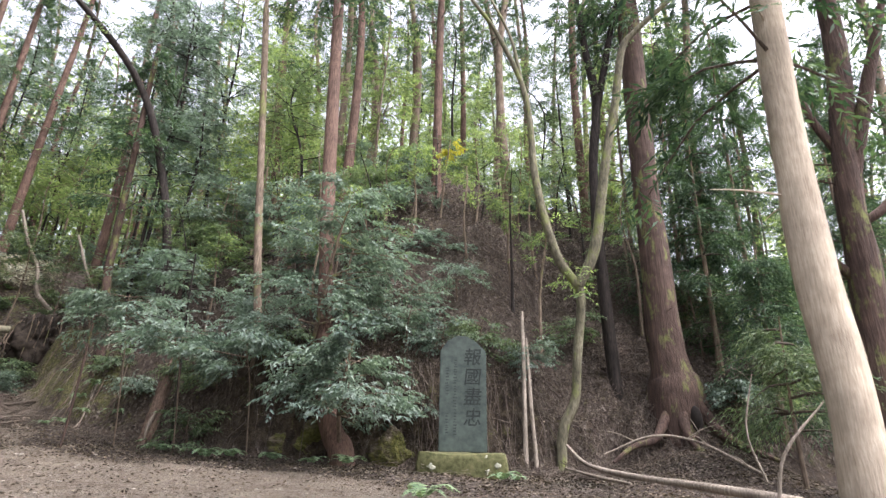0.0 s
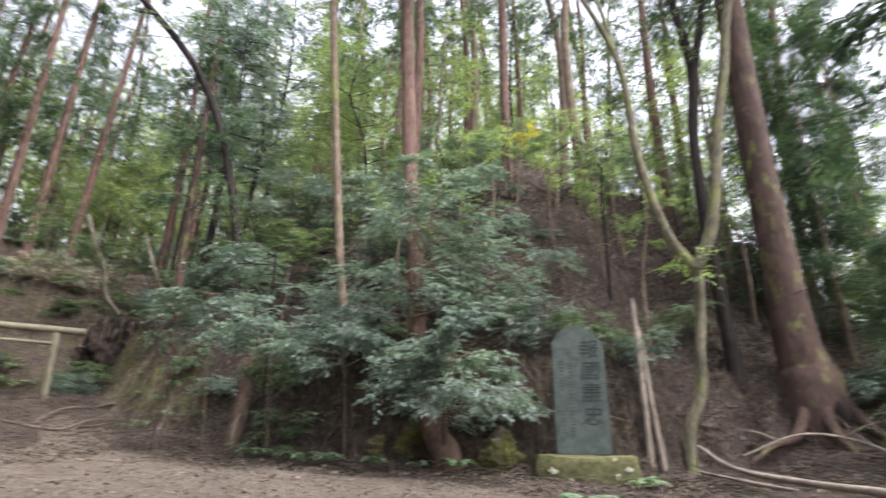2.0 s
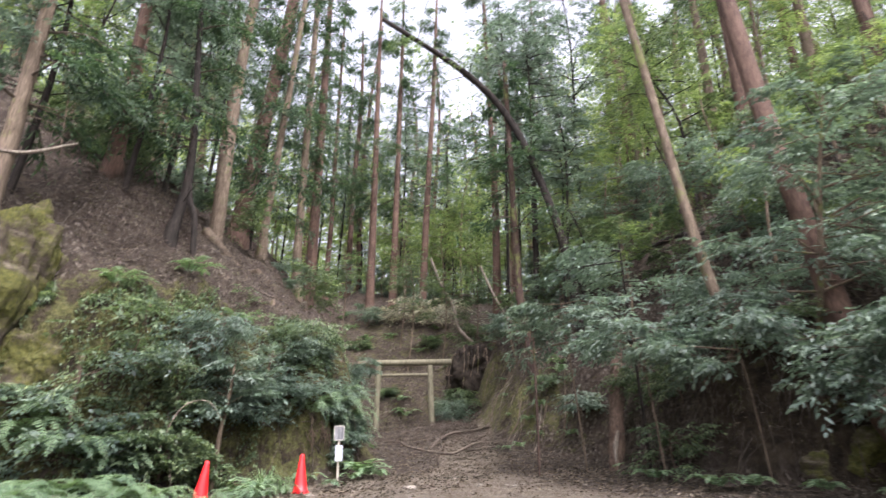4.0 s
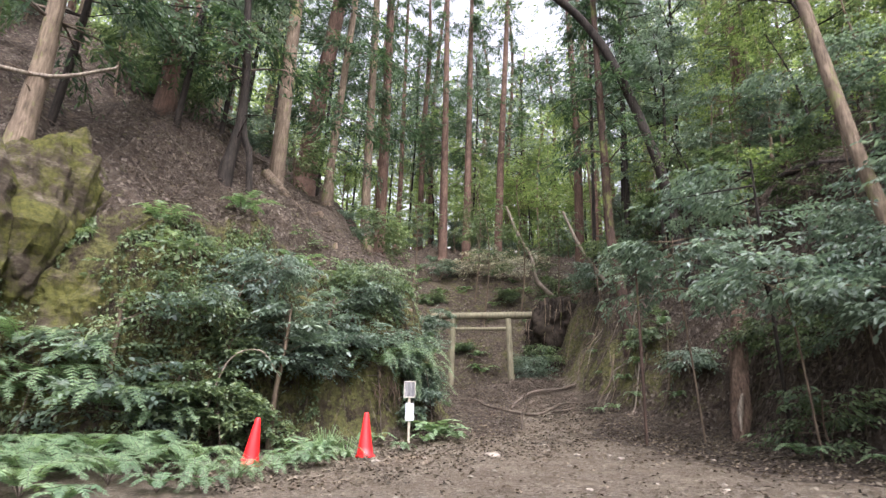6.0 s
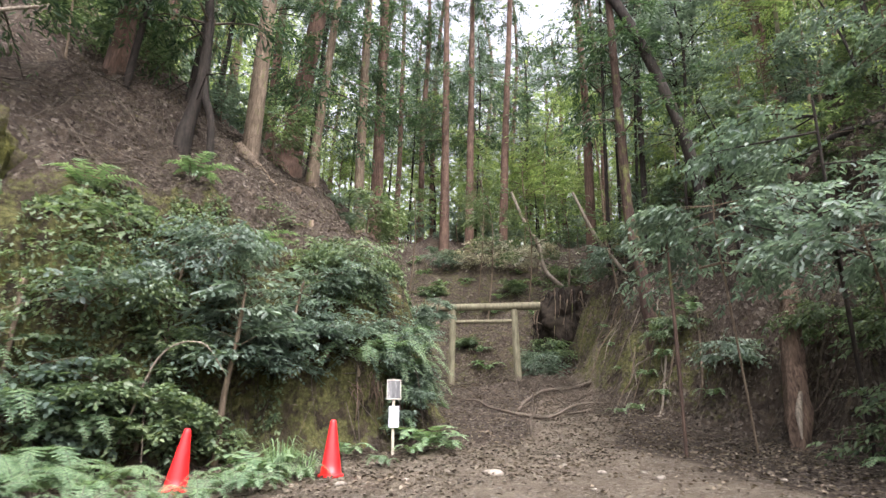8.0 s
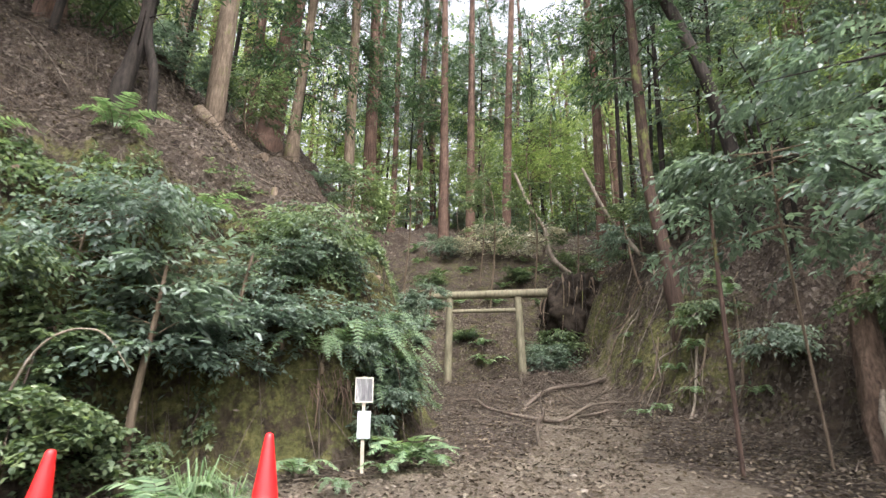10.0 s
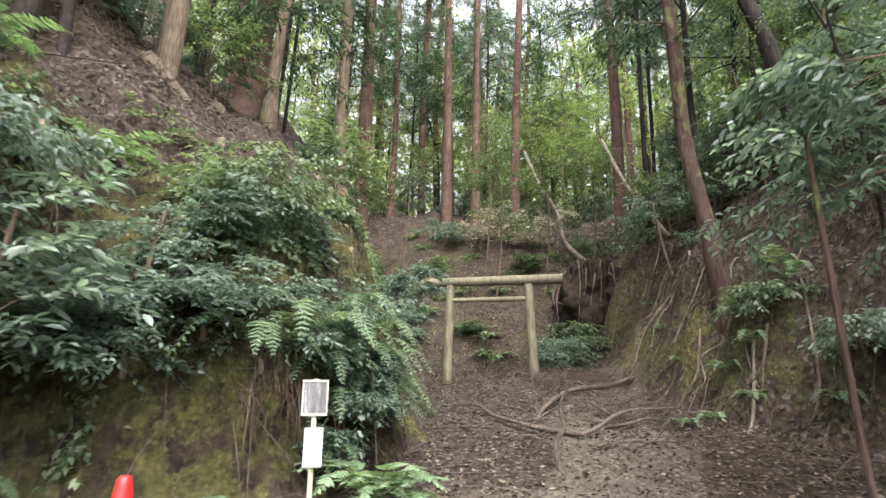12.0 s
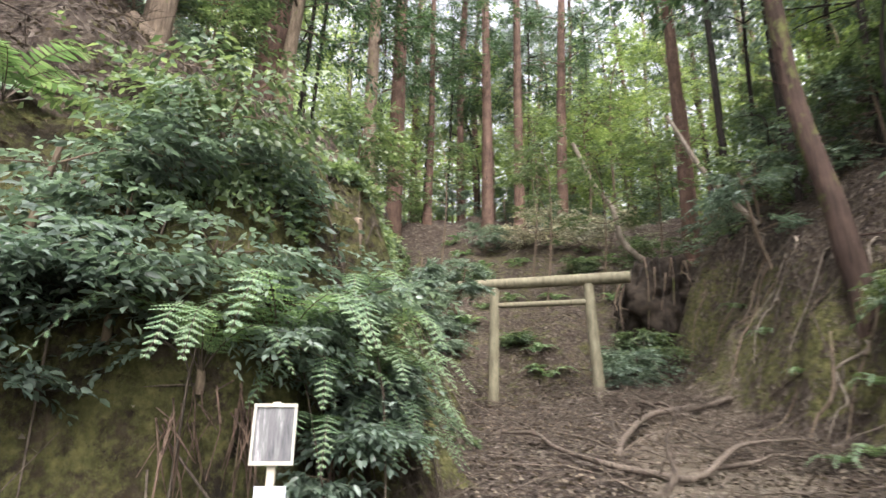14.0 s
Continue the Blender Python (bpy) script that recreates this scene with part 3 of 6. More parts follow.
def fern(name, base, rng, fronds=9, length=0.8, label="green fern with arching fronds", lean=(0, 0), leaf=LEAF_FERN, pairs=17, group="ferns by the track", sag=0.3, lacy=False):
    root = thing(name, base, label, "fern", group)
    stalks, green = [], []
    for i in range(fronds):
        a = 2 * np.pi * i / fronds + rng.uniform(-0.35, 0.35)
        n = length * rng.uniform(0.65, 1.15)
        d = np.array([np.cos(a) + lean[0], np.sin(a) + lean[1], 0])
        pts = np.array([(0, 0, 0), 0.3 * n * d + [0, 0, 0.42 * n], 0.7 * n * d + [0, 0, 0.5 * n], 1.05 * n * d + [0, 0, sag * n]])
        stalks += stem_chunks(*tube(pts, [0.007, 0.005, 0.002], 3, 3, 0.0, 1, False))
        c = curve_through(pts, 12)
        s = np.linspace(0.18, 0.99, pairs)
        idx = s * (len(c) - 1)
        p = np.stack([np.interp(idx, np.arange(len(c)), c[:, k]) for k in range(3)], 1)
        t = unit(np.gradient(p, axis=0))
        side = unit(np.cross(t, [0, 0, 1.0]))
        ln = 0.21 * n * np.sin(np.pi * np.clip(s * 0.9 + 0.1, 0, 1)) ** 0.8 + 0.015
        for sg in (1, -1):
            w = sg * side + 0.35 * t + [0, 0, -0.18] + rng.normal(0, 0.1, t.shape)
            ln = ln * rng.uniform(0.86, 1.12, len(ln))
            e = unit(w)
            wd = 0.62 * n / pairs
            far = e * ln[:, None]
            if lacy:
                k = np.arange(6)
                at = p[:, None] + far[:, None] * ((k + 0.3) / 6.2)[None, :, None]
                size = wd * 1.5 * (1 - 0.13 * k)[None, :, None]
                for turn in (1, -1):
                    tip = at + (turn * t + 0.55 * e)[:, None] * size
                    wide = e[:, None] * ln[:, None, None] * 0.075
                    v = np.stack([at - wide, at + wide, tip], 2).reshape(-1, 3)
                    green.append((v, np.arange(len(v)).reshape(-1, 3)[:, ::turn], 0))
                continue
            v = np.stack([p - t * wd * 0.75, p + t * wd * 0.75, p + far * 0.55 + t * wd * 0.85, p + far + t * wd * 0.2, p + far * 0.55 - t * wd * 0.65], 1).reshape(-1, 3)
            b = np.arange(pairs)[:, None] * 5
            green.append((v, np.concatenate([b + [[0, 1, 2]], b + [[0, 2, 4]], b + [[4, 2, 3]]], 1).reshape(-1, 3), 0))
    tagged(part("stalk_work", stalks, TWIG, root), kind="stuff")
    part("fronds", green, leaf, root)
    return root


def g(x, y, dz=0.0):
    return (x, y, ground_at(x, y) + dz)


rng = np.random.default_rng(7)


def up_path(pts, top):
    """The measured lower stem, its foot on the ground, carried on upwards to a height."""
    p = [tuple(k) for k in pts]
    a, b = np.array(p[-2]), np.array(p[-1])
    d = (b - a) / max(b[2] - a[2], 0.1)
    if top > b[2] + 1:
        mid = b + d * (top - b[2]) * 0.5
        p += [tuple(mid), tuple(b + d * np.array([0.8, 0.8, 1]) * (top - b[2]))]
    x, y = p[0][0], p[0][1]
    z = ground_at(x, y)
    rest = [k for k in p[1:] if k[2] > z + 0.6]
    return [(x, y, z)] + rest


def on_bank(y, z):
    """The place on the left bank's face at a given height."""
    a, c = -14.0, -19.0
    for _ in range(30):
        m = (a + c) / 2
        if ground_at(m, y) < z:
            a = m
        else:
            c = m
    return (a, y, z)


# ---- trees that stand by the track and on the slopes ----
conifer("cedar_tree", up_path([(4.7, 6.4, 0.2), (4.74, 6.38, 1.91), (4.69, 6.42, 3.62), (4.74, 6.45, 5.22), (4.86, 6.46, 7.65)], 19), [0.25, 0.235, 0.2, 0.12], BARK_PALE,
        "tall pale cedar with stripped sunlit bark beside the track", "tree", rng, 0.62, 30, 2.6, 22, stubs=5, sides=20, flare=1.2)
conifer("cedar_tree", up_path([(6.67, 16.91, 1.87), (6.56, 16.95, 5.36), (6.53, 16.96, 9.41), (6.62, 16.93, 16.2)], 24), [0.55, 0.44, 0.38, 0.12], BARK_BIG,
        "massive old cedar with mossy bark and a hollow at its foot", "tree", rng, 0.6, 34, 3.0, 22, stubs=7, sides=22, flare=1.5)
conifer("cedar_tree", up_path([(-2.68, 14.9, 1.23), (-3.36, 15.18, 2.8), (-3.64, 15.68, 5.29), (-4.05, 16.14, 10.02), (-4.45, 16.6, 17.64)], 23), [0.3, 0.23, 0.21, 0.1], BARK_CEDAR,
        "red-barked cedar with a bent foot growing from the cut bank", "tree", rng, 0.66, 26, 2.3, 22, stubs=9, sides=16, flare=1.25)
conifer("cedar_tree", up_path([(-13.45, 20.82, 4.17), (-13.57, 20.77, 5.83), (-13.81, 20.68, 8.02), (-13.83, 20.67, 10.43)], 19), [0.19, 0.165, 0.145, 0.09], BARK_BIG,
        "leaning reddish cedar with bare roots on the mossy bank", "tree", rng, 0.6, 22, 2.2, 20, stubs=9, sides=16, flare=1.12)
broadleaf("gnarled_tree", up_path([(9.26, 12.5, 1.0), (9.58, 12.27, 5.33), (9.65, 12.22, 7.46), (10.01, 11.94, 11.06), (10.08, 11.89, 12.87)], 14), [0.36, 0.3, 0.22, 0.12], BARK_BIG, LEAF_MID,
          "gnarled red-brown tree with many crooked limbs", "tree", rng, 16, 0.35, 2.6, 14, 8, extra=[([(9.6, 12.25, 7.2), (9.8, 12.1, 7.85), (10.24, 11.76, 9.54), (10.68, 11.38, 11.28), (10.9, 11.18, 12.17)], [0.2, 0.16, 0.08]), ([(9.55, 12.3, 5.0), (8.9, 12.4, 5.8), (8.6, 12.4, 7.2), (8.7, 12.3, 8.4)], [0.12, 0.09, 0.05]), ([(9.7, 12.2, 8.2), (9.2, 12.3, 9.5), (9.0, 12.4, 11.3)], [0.12, 0.09, 0.05]), ([(9.6, 12.2, 6.4), (10.3, 12.0, 6.9), (10.9, 11.9, 8.0)], [0.12, 0.1, 0.06])], sides=14)
broadleaf("forked_tree", [g(3.04, 15.74), (3.12, 15.71, 1.9), (3.48, 15.68, 2.7), (3.6, 15.64, 3.73), (3.8, 15.6, 5.34), (3.75, 15.55, 6.1)], [0.15, 0.13, 0.13, 0.13], BARK_MOSS, LEAF_LIGHT,
          "mossy pale forked tree with two long thin limbs", "tree", rng, 5, 0.8, 1.2, 7, 7,
          extra=[([(3.75, 15.55, 5.9), (3.19, 15.64, 6.91), (2.7, 15.72, 9.2), (2.46, 15.75, 12.6), (1.56, 15.84, 15.29), (0.66, 15.88, 16.88)], [0.15, 0.13, 0.09, 0.06]),
                 ([(2.46, 15.75, 12.3), (2.05, 15.8, 15.0), (1.38, 15.85, 16.84)], [0.07, 0.06, 0.04]),
                 ([(3.75, 15.55, 5.9), (4.23, 15.42, 6.84), (4.52, 15.34, 8.26), (4.81, 15.27, 9.95), (5.21, 15.15, 11.73), (5.58, 15.02, 13.84), (6.06, 14.85, 14.49), (7.12, 14.41, 15.36)], [0.17, 0.15, 0.12, 0.07])], sides=12)
broadleaf("dark_tree", up_path([(5.1, 17.47, 4.03), (4.96, 17.5, 7.59), (4.97, 17.5, 10.77), (5.26, 17.42, 13.54), (5.03, 17.49, 15.89), (4.87, 17.53, 18.43)], 19), [0.2, 0.16, 0.16, 0.1], BARK_DARK, LEAF_MID,
          "slender dark tree with a forked top", "tree", rng, 8, 0.5, 2.0, 10, 8, extra=[([(5.25, 17.43, 13.2), (5.66, 17.31, 14.96), (6.13, 17.16, 17.22), (6.56, 17.01, 18.76)], [0.14, 0.12, 0.09])])
broadleaf("dark_tree", up_path([(-11.7, 21.5, 8.0), (-12.1, 21.3, 9.9), (-13.1, 20.9, 13.9), (-13.9, 20.4, 16.1), (-14.9, 19.6, 17.8), (-16.3, 18.4, 19.4), (-18.2, 16.9, 21.3)], 22), [0.19, 0.17, 0.15, 0.1], BARK_DARK, LEAF_MID,
          "dark leaning tree with a bent black trunk", "tree", rng, 12, 0.7, 2.6, 14, 8, sides=12)
broadleaf("thin_tree", up_path([(-5.67, 16.2, 3.0), (-6.07, 16.3, 6.73), (-6.62, 16.4, 11.76), (-7.15, 16.5, 16.68)], 18), [0.13, 0.12, 0.11, 0.06], BARK_GREY, LEAF_LIGHT,
          "thin straight brown tree with a few dead side branches", "tree", rng, 10, 0.6, 1.8, 12, 8)
for pts, top, r, lab in (
        ([(-25.61, 15.17, 11.01), (-25.55, 15.35, 13.56), (-25.49, 15.52, 15.64)], 41, 0.5, "thick straight cedar on the crest of the bank"),
        ([(-22.99, 14.94, 9.41), (-22.98, 14.96, 11.45), (-22.94, 15.07, 13.79)], 37, 0.2, "slim pale cedar on the crest of the bank"),
        ([(-27.99, 21.42, 10.61), (-28.01, 21.38, 14.69), (-28.05, 21.31, 20.6)], 41, 0.33, "straight red-brown cedar above the gully"),
        ([(-26.71, 19.64, 7.67), (-26.8, 19.49, 12.2), (-26.84, 19.41, 18.74)], 39, 0.28, "straight pale brown cedar above the gully"),
        ([(-29.8, 27.88, 11.3), (-29.85, 27.9, 16.0), (-29.9, 27.9, 21)], 39, 0.3, "red cedar at the head of the gully"),
        ([(-29.1, 29.35, 12.6), (-29.1, 29.4, 17), (-29.05, 29.4, 21)], 39, 0.27, "red cedar at the head of the gully"),
        ([(-32.76, 26.34, 12.63), (-32.7, 26.42, 17.59), (-32.73, 26.39, 22.43)], 39, 0.2, "slim dark cedar at the head of the gully"),
        ([(-27.88, 31.11, 13.54), (-27.72, 31.25, 18.49), (-27.57, 31.37, 22.94)], 40, 0.28, "reddish cedar on the slope above the gully"),
        ([(-20.72, 29.6, 13.26), (-20.55, 29.7, 16.84), (-20.61, 29.67, 20.78)], 39, 0.26, "reddish cedar on the slope above the gully"),
        ([(-18.75, 9.2, 8.38), (-18.73, 9.4, 9.44), (-18.73, 9.39, 10.78), (-18.78, 9.25, 12.32)], 22, 0.15, "dark crooked cedar leaning out from the steep bank"),
        ([(-17.5, 4.68, 7.46), (-17.5, 4.7, 8.75), (-17.5, 4.68, 10.12)], 20, 0.2, "pale trunk leaning from the top of the mossy rock"),
        ([(-20.78, 7.94, 10.93), (-20.79, 7.91, 12.01), (-20.79, 7.89, 12.75)], 35, 0.26, "red-brown cedar on the steep bank"),
        ([(-13.06, 35.1, 17), (-13.0, 35.0, 20), (-13.2, 34.9, 24)], 43, 0.33, "red-barked cedar on the hillside")):
    conifer("cedar_tree", up_path(pts, top), [r, r * 0.85, r * 0.7, r * 0.3], BARK_DARK if "dark crooked" in lab else BARK_CEDAR if "pale" not in lab else BARK_GREY, lab, "tree", rng, 0.42, 34, 2.7, 20, "cedars round the gully", 12)


def broken_stump():
    root = thing("broken_stump", g(-9.15, 17.2), "broken rotten tree stump with a splintered top and pale torn wood", "stump")
    b = np.array(root.location)
    pts = np.array([(-9.15, 17.1, 0.9), (-9.2, 17.7, 2.2), (-9.3, 18.2, 3.4), (-9.28, 18.6, 4.3)])
    part("trunk", stem_chunks(*tube(pts - b, [0.15, 0.2, 0.195, 0.16], 18, 12, 0.34, 5)), ROTTEN, root)
    r = np.random.default_rng(3)
    for i in range(9):
        a = i * 0.7
        p = np.array([0.13 * math.cos(a), 0.13 * math.sin(a), 0]) + pts[-1] - b - [0, 0.1, 0.25]
        part("splinter", stem_chunks(*tube([p, p + [0.03 * math.cos(a), 0.12, r.uniform(0.25, 0.8)]], [0.08, 0.012], 5, 3, 0.2, i)), ROTTEN, root)
    p = np.array([-9.1, 17.2, 1.75]) - b
    part("torn_wood", stem_chunks(*tube([p + [0, 0.3, 0.55], p + [0, 0.05, 0.15], p + [0.02, -0.08, -0.25]], [0.03, 0.06, 0.012], 6, 4, 0.3, 9)), DEADWOOD, root, "pale torn wood")
    return root


broken_stump()

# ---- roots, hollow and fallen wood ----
# A solid black egg between the roots; its colour stands for the hollow's shade.
HOLLOW_SHADE = plain_material("painted_hollow_shade", (0.006, 0.005, 0.004), (0.016, 0.012, 0.009), 20, 1.0)
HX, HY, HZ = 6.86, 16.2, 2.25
hollow = thing("tree_hollow", (HX, HY, HZ), "hollow between the roots of the old cedar, its shade a solid black shape", "hollow")
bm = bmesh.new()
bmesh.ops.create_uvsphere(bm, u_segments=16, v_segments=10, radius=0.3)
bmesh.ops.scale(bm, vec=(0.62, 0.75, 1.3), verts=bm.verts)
bm_part("hollow", bm, HOLLOW_SHADE, hollow, soft=True)


def fallen(name, pts, radii, mat, label, category="branch", sides=8, drop=None, side_twigs=0, seed=4):
    p = np.asarray(pts, float)
    if drop is not None:
        p[:, 2] = [ground_at(x, y) + drop for x, y in p[:, :2]]
    root = thing(name, p[0], label, category)
    part("stem", stem_chunks(*tube(p - p[0], radii, sides, 6, 0.14, seed)), mat, root)
    r = np.random.default_rng(seed)
    c = curve_through(p - p[0], 8)
    for i in range(side_twigs):
        q = c[r.integers(2, len(c) - 1)]
        a = r.uniform(0, 6.28)
        d = np.array([math.cos(a), math.sin(a), r.uniform(0.05, 0.7)]) * r.uniform(0.3, 0.9)
        part("twig", stem_chunks(*tube([q, q + d * 0.5 + [0, 0, 0.05], q + d], [radii[-1] * 0.6, radii[-1] * 0.4, 0.004], 4, 3, 0.1, i + 1)), mat, root)
    return root


for pts, w in (([(7.0, 16.5, 2.9), (7.35, 16.1, 2.0), (7.9, 15.6, 1.5), (8.5, 15.2, 1.2)], 0.2), ([(6.6, 16.4, 2.7), (6.5, 15.95, 1.9), (6.7, 15.4, 1.3), (7.2, 14.8, 0.9)], 0.17), ([(6.3, 16.5, 2.6), (5.7, 16.1, 1.75), (5.0, 15.9, 1.5), (4.4, 15.7, 1.1)], 0.15)):
    fallen("surface_root", pts, [w, w * 0.8, w * 0.5, w * 0.25], BARK_BIG, "thick mossy surface root of the old cedar", "root", 10, None, 0, 7)
fallen("fallen_log", [(3.1, 15.2, 1.5), (3.35, 13.9, 1.05), (4.0, 12.3, 0.85), (4.75, 10.8, 0.75), (5.6, 9.3, 0.6)], [0.03, 0.045, 0.065, 0.08, 0.09], DEADWOOD, "pale bare log lying beside the monument", "log", 10)
fallen("fallen_branch", [(3.0, 15.0, 0.95), (3.5, 13.8, 0.8), (4.0, 12.8, 0.7)], [0.03, 0.04, 0.03], DEADWOOD, "thin pale branch lying beside the log")
fallen("fallen_branch", [(4.0, 15.0, 1.3), (5.2, 14.9, 1.75), (6.2, 14.4, 1.6), (7.2, 13.5, 0.9)], [0.02, 0.027, 0.03, 0.035], DEADWOOD, "arched root-like branch below the old cedar", side_twigs=4)
fallen("bare_branch", [(5.2, 9.3, 0.4), (5.4, 9.2, 1.3), (6.1, 9.1, 2.1)], [0.03, 0.025, 0.012], DEADWOOD, "bare curved branch standing by the pale cedar")
fallen("bare_branch", [(6.7, 12.5, 0.8), (6.5, 12.6, 1.8), (6.8, 12.6, 3.0)], [0.025, 0.02, 0.01], DEADWOOD, "thin bare branch standing in the undergrowth", side_twigs=3)
fallen("bamboo_pole", [(2.05, 15.35, 0.85), (2.1, 15.6, 3.2), (2.13, 15.9, 5.2)], [0.065, 0.06, 0.045], DEADWOOD, "long pale bamboo pole leaning against the bank", "pole", 10)
fallen("bamboo_pole", [(2.33, 15.3, 0.85), (2.26, 15.6, 2.8), (2.22, 15.85, 4.4)], [0.055, 0.05, 0.035], DEADWOOD, "shorter pale bamboo pole leaning against the bank", "pole", 10)
fallen("leaning_branch", [(-23.9, 27.24, 13.46), (-23.37, 27.67, 11.67), (-22.83, 28.08, 10.46), (-22.6, 28.25, 9.07), (-21.79, 28.81, 8.0)], [0.07, 0.09, 0.1, 0.12, 0.13], DEADWOOD, "grey bent branch leaning over the gully")
fallen("leaning_branch", [(-18.09, 24.24, 10.83), (-17.4, 24.64, 8.88), (-16.5, 25.09, 7.3)], [0.05, 0.07, 0.08], DEADWOOD, "straight grey branch leaning on the slope")
fallen("fallen_log", [(-20.9, 11.3, 9.2), (-20.2, 11.75, 8.6), (-19.5, 12.1, 8.0), (-18.8, 12.3, 7.4)], [0.17, 0.15, 0.13, 0.11], BARK_GREY, "fallen grey log lying along the crest of the bank", "log", 10, 0.16)
fallen("fallen_log", [(-10.5, 24, 9), (-8.5, 23.2, 9), (-6.5, 23, 9), (-4.6, 23.2, 9)], [0.14, 0.13, 0.12, 0.1], BARK_DARK, "dark fallen log lying across the hillside", "log", 10, 0.12)
fallen("fallen_branch", [g(-17.8, 17.3, 0.04), g(-16.9, 17.25, 0.16), g(-16.3, 17.05, 0.08), g(-15.3, 16.75, 0.12), g(-14.7, 16.9, 0.06), g(-14.2, 17.0, 0.1), g(-14.35, 18.3, 0.22), g(-14.05, 19.7, 0.12)], [0.02, 0.03, 0.035, 0.04, 0.04, 0.038, 0.03, 0.018], TWIG, "long crooked fallen branch lying across the path", side_twigs=14)
fallen("fallen_branch", [g(-15.95, 21.4, 0.14), g(-16.1, 20.7, 0.1), g(-16.35, 19.5, 0.16), g(-15.9, 18.1, 0.12), g(-15.4, 17.2, 0.05)], [0.06, 0.055, 0.05, 0.045, 0.03], TWIG, "thick bent fallen branch lying across the path", side_twigs=6, sides=10)
fallen("bare_branch", [g(-13.71, 15.58, -0.05), g(-13.76, 15.6, 0.3), g(-13.68, 15.66, 0.5), g(-13.75, 15.7, 0.78), g(-13.62, 15.78, 1.05)], [0.04, 0.036, 0.028, 0.018, 0.008], TWIG, "small forked dead branch standing on the path", side_twigs=7)
path_rng = np.random.default_rng(44)
for i in range(9):
    x, y, a, n = path_rng.uniform(-18.2, -13.8), 0.0, path_rng.uniform(0, 6.28), path_rng.uniform(0.8, 2.0)
    y = 2.9 - x + path_rng.uniform(-1.3, 1.3)
    z = ground_at(x, y)
    c, s = math.cos(a) * n, math.sin(a) * n
    z2 = ground_at(x + c, y + s)
    h = path_rng.uniform(0.03, 0.14)
    fallen("fallen_branch", [(x, y, z + 0.02), (x + 0.33 * c + 0.1 * s, y + 0.33 * s - 0.1 * c, z + h), (x + 0.7 * c - 0.08 * s, y + 0.7 * s + 0.08 * c, z2 + 0.8 * h), (x + c, y + s, z2 + 0.05)], [0.03, 0.028, 0.022, 0.01], TWIG, "bent dead branch lying on the path", side_twigs=5, seed=60 + i)
fallen("leaning_branch", [(-17.6, 3.6, 8.0), (-17.3, 4.9, 8.1), (-17.4, 6.0, 8.9)], [0.05, 0.045, 0.03], DEADWOOD, "curved pale branch above the mossy rock")

fallen("crooked_tree", [g(-18.3, 9.75, -0.1), (-18.4, 9.65, 8.4), (-18.6, 9.5, 9.1), (-18.73, 9.4, 10.0)], [0.09, 0.08, 0.09, 0.1], BARK_DARK, "dark crooked stem leaning against the cedar on the bank", "tree", 10)
fallen("bare_branch", [(-14.95, 8.0, 1.3), (-14.8, 8.3, 2.5), (-14.6, 8.8, 2.75), (-14.5, 9.2, 2.3)], [0.018, 0.015, 0.012, 0.007], DEADWOOD, "thin arched bare branch in the low bush")

# ---- torii, signboard, cones ----


def log_mesh(a, b, r0, r1, seed):
    return stem_chunks(*tube([a, (np.array(a) + np.array(b)) / 2, b], [r0, (r0 + r1) / 2, r1], 18, 5, 0.025, seed))


def torii():
    left, right = np.array([-20.68, 19.94, 0]), np.array([-18.9, 21.3, 0])
    zl, zr = ground_at(*left[:2]), ground_at(*right[:2])
    base = np.array([*(left + right)[:2] / 2, min(zl, zr)])
    root = thing("torii_gate", base, "small weathered torii gate of round olive-brown logs", "gate")
    d = unit(right - left)
    top = 5.58
    part("post", log_mesh(left - d * 0.06 + [0, 0, zl - 0.3] - base, left + [0, 0, top] - base, 0.125, 0.11, 2), TORII_WOOD, root)
    part("post", log_mesh(right + d * 0.12 + [0, 0, zr - 0.3] - base, right + [0, 0, top] - base, 0.135, 0.115, 3), TORII_WOOD, root)
    part("top_beam", log_mesh(left - d * 0.9 + [0, 0, top + 0.1] - base, right + d * 0.95 + [0, 0, top + 0.13] - base, 0.13, 0.14, 4), TORII_WOOD, root)
    part("tie_beam", log_mesh(left + d * 0.05 + [0, 0, top - 0.43] - base, right - d * 0.05 + [0, 0, top - 0.42] - base, 0.065, 0.07, 5), TORII_WOOD, root)
    return root


torii()


def box(bm, x0, x1, y0, y1, z0, z1, bevel=0.0):
    r = bmesh.ops.create_cube(bm, size=1.0)
    bmesh.ops.scale(bm, vec=(x1 - x0, y1 - y0, z1 - z0), verts=r["verts"])
    bmesh.ops.translate(bm, vec=((x0 + x1) / 2, (y0 + y1) / 2, (z0 + z1) / 2), verts=r["verts"])
    if bevel:
        es = list({e for v in r["verts"] for e in v.link_edges})
        bmesh.ops.bevel(bm, geom=es, offset=bevel, segments=2, affect="EDGES", profile=0.6)


def one_box(name, dims, mat, parent, label="", bevel=0.004):
    bm = bmesh.new()
    box(bm, *dims, bevel)
    return bm_part(name, bm, mat, parent, label)


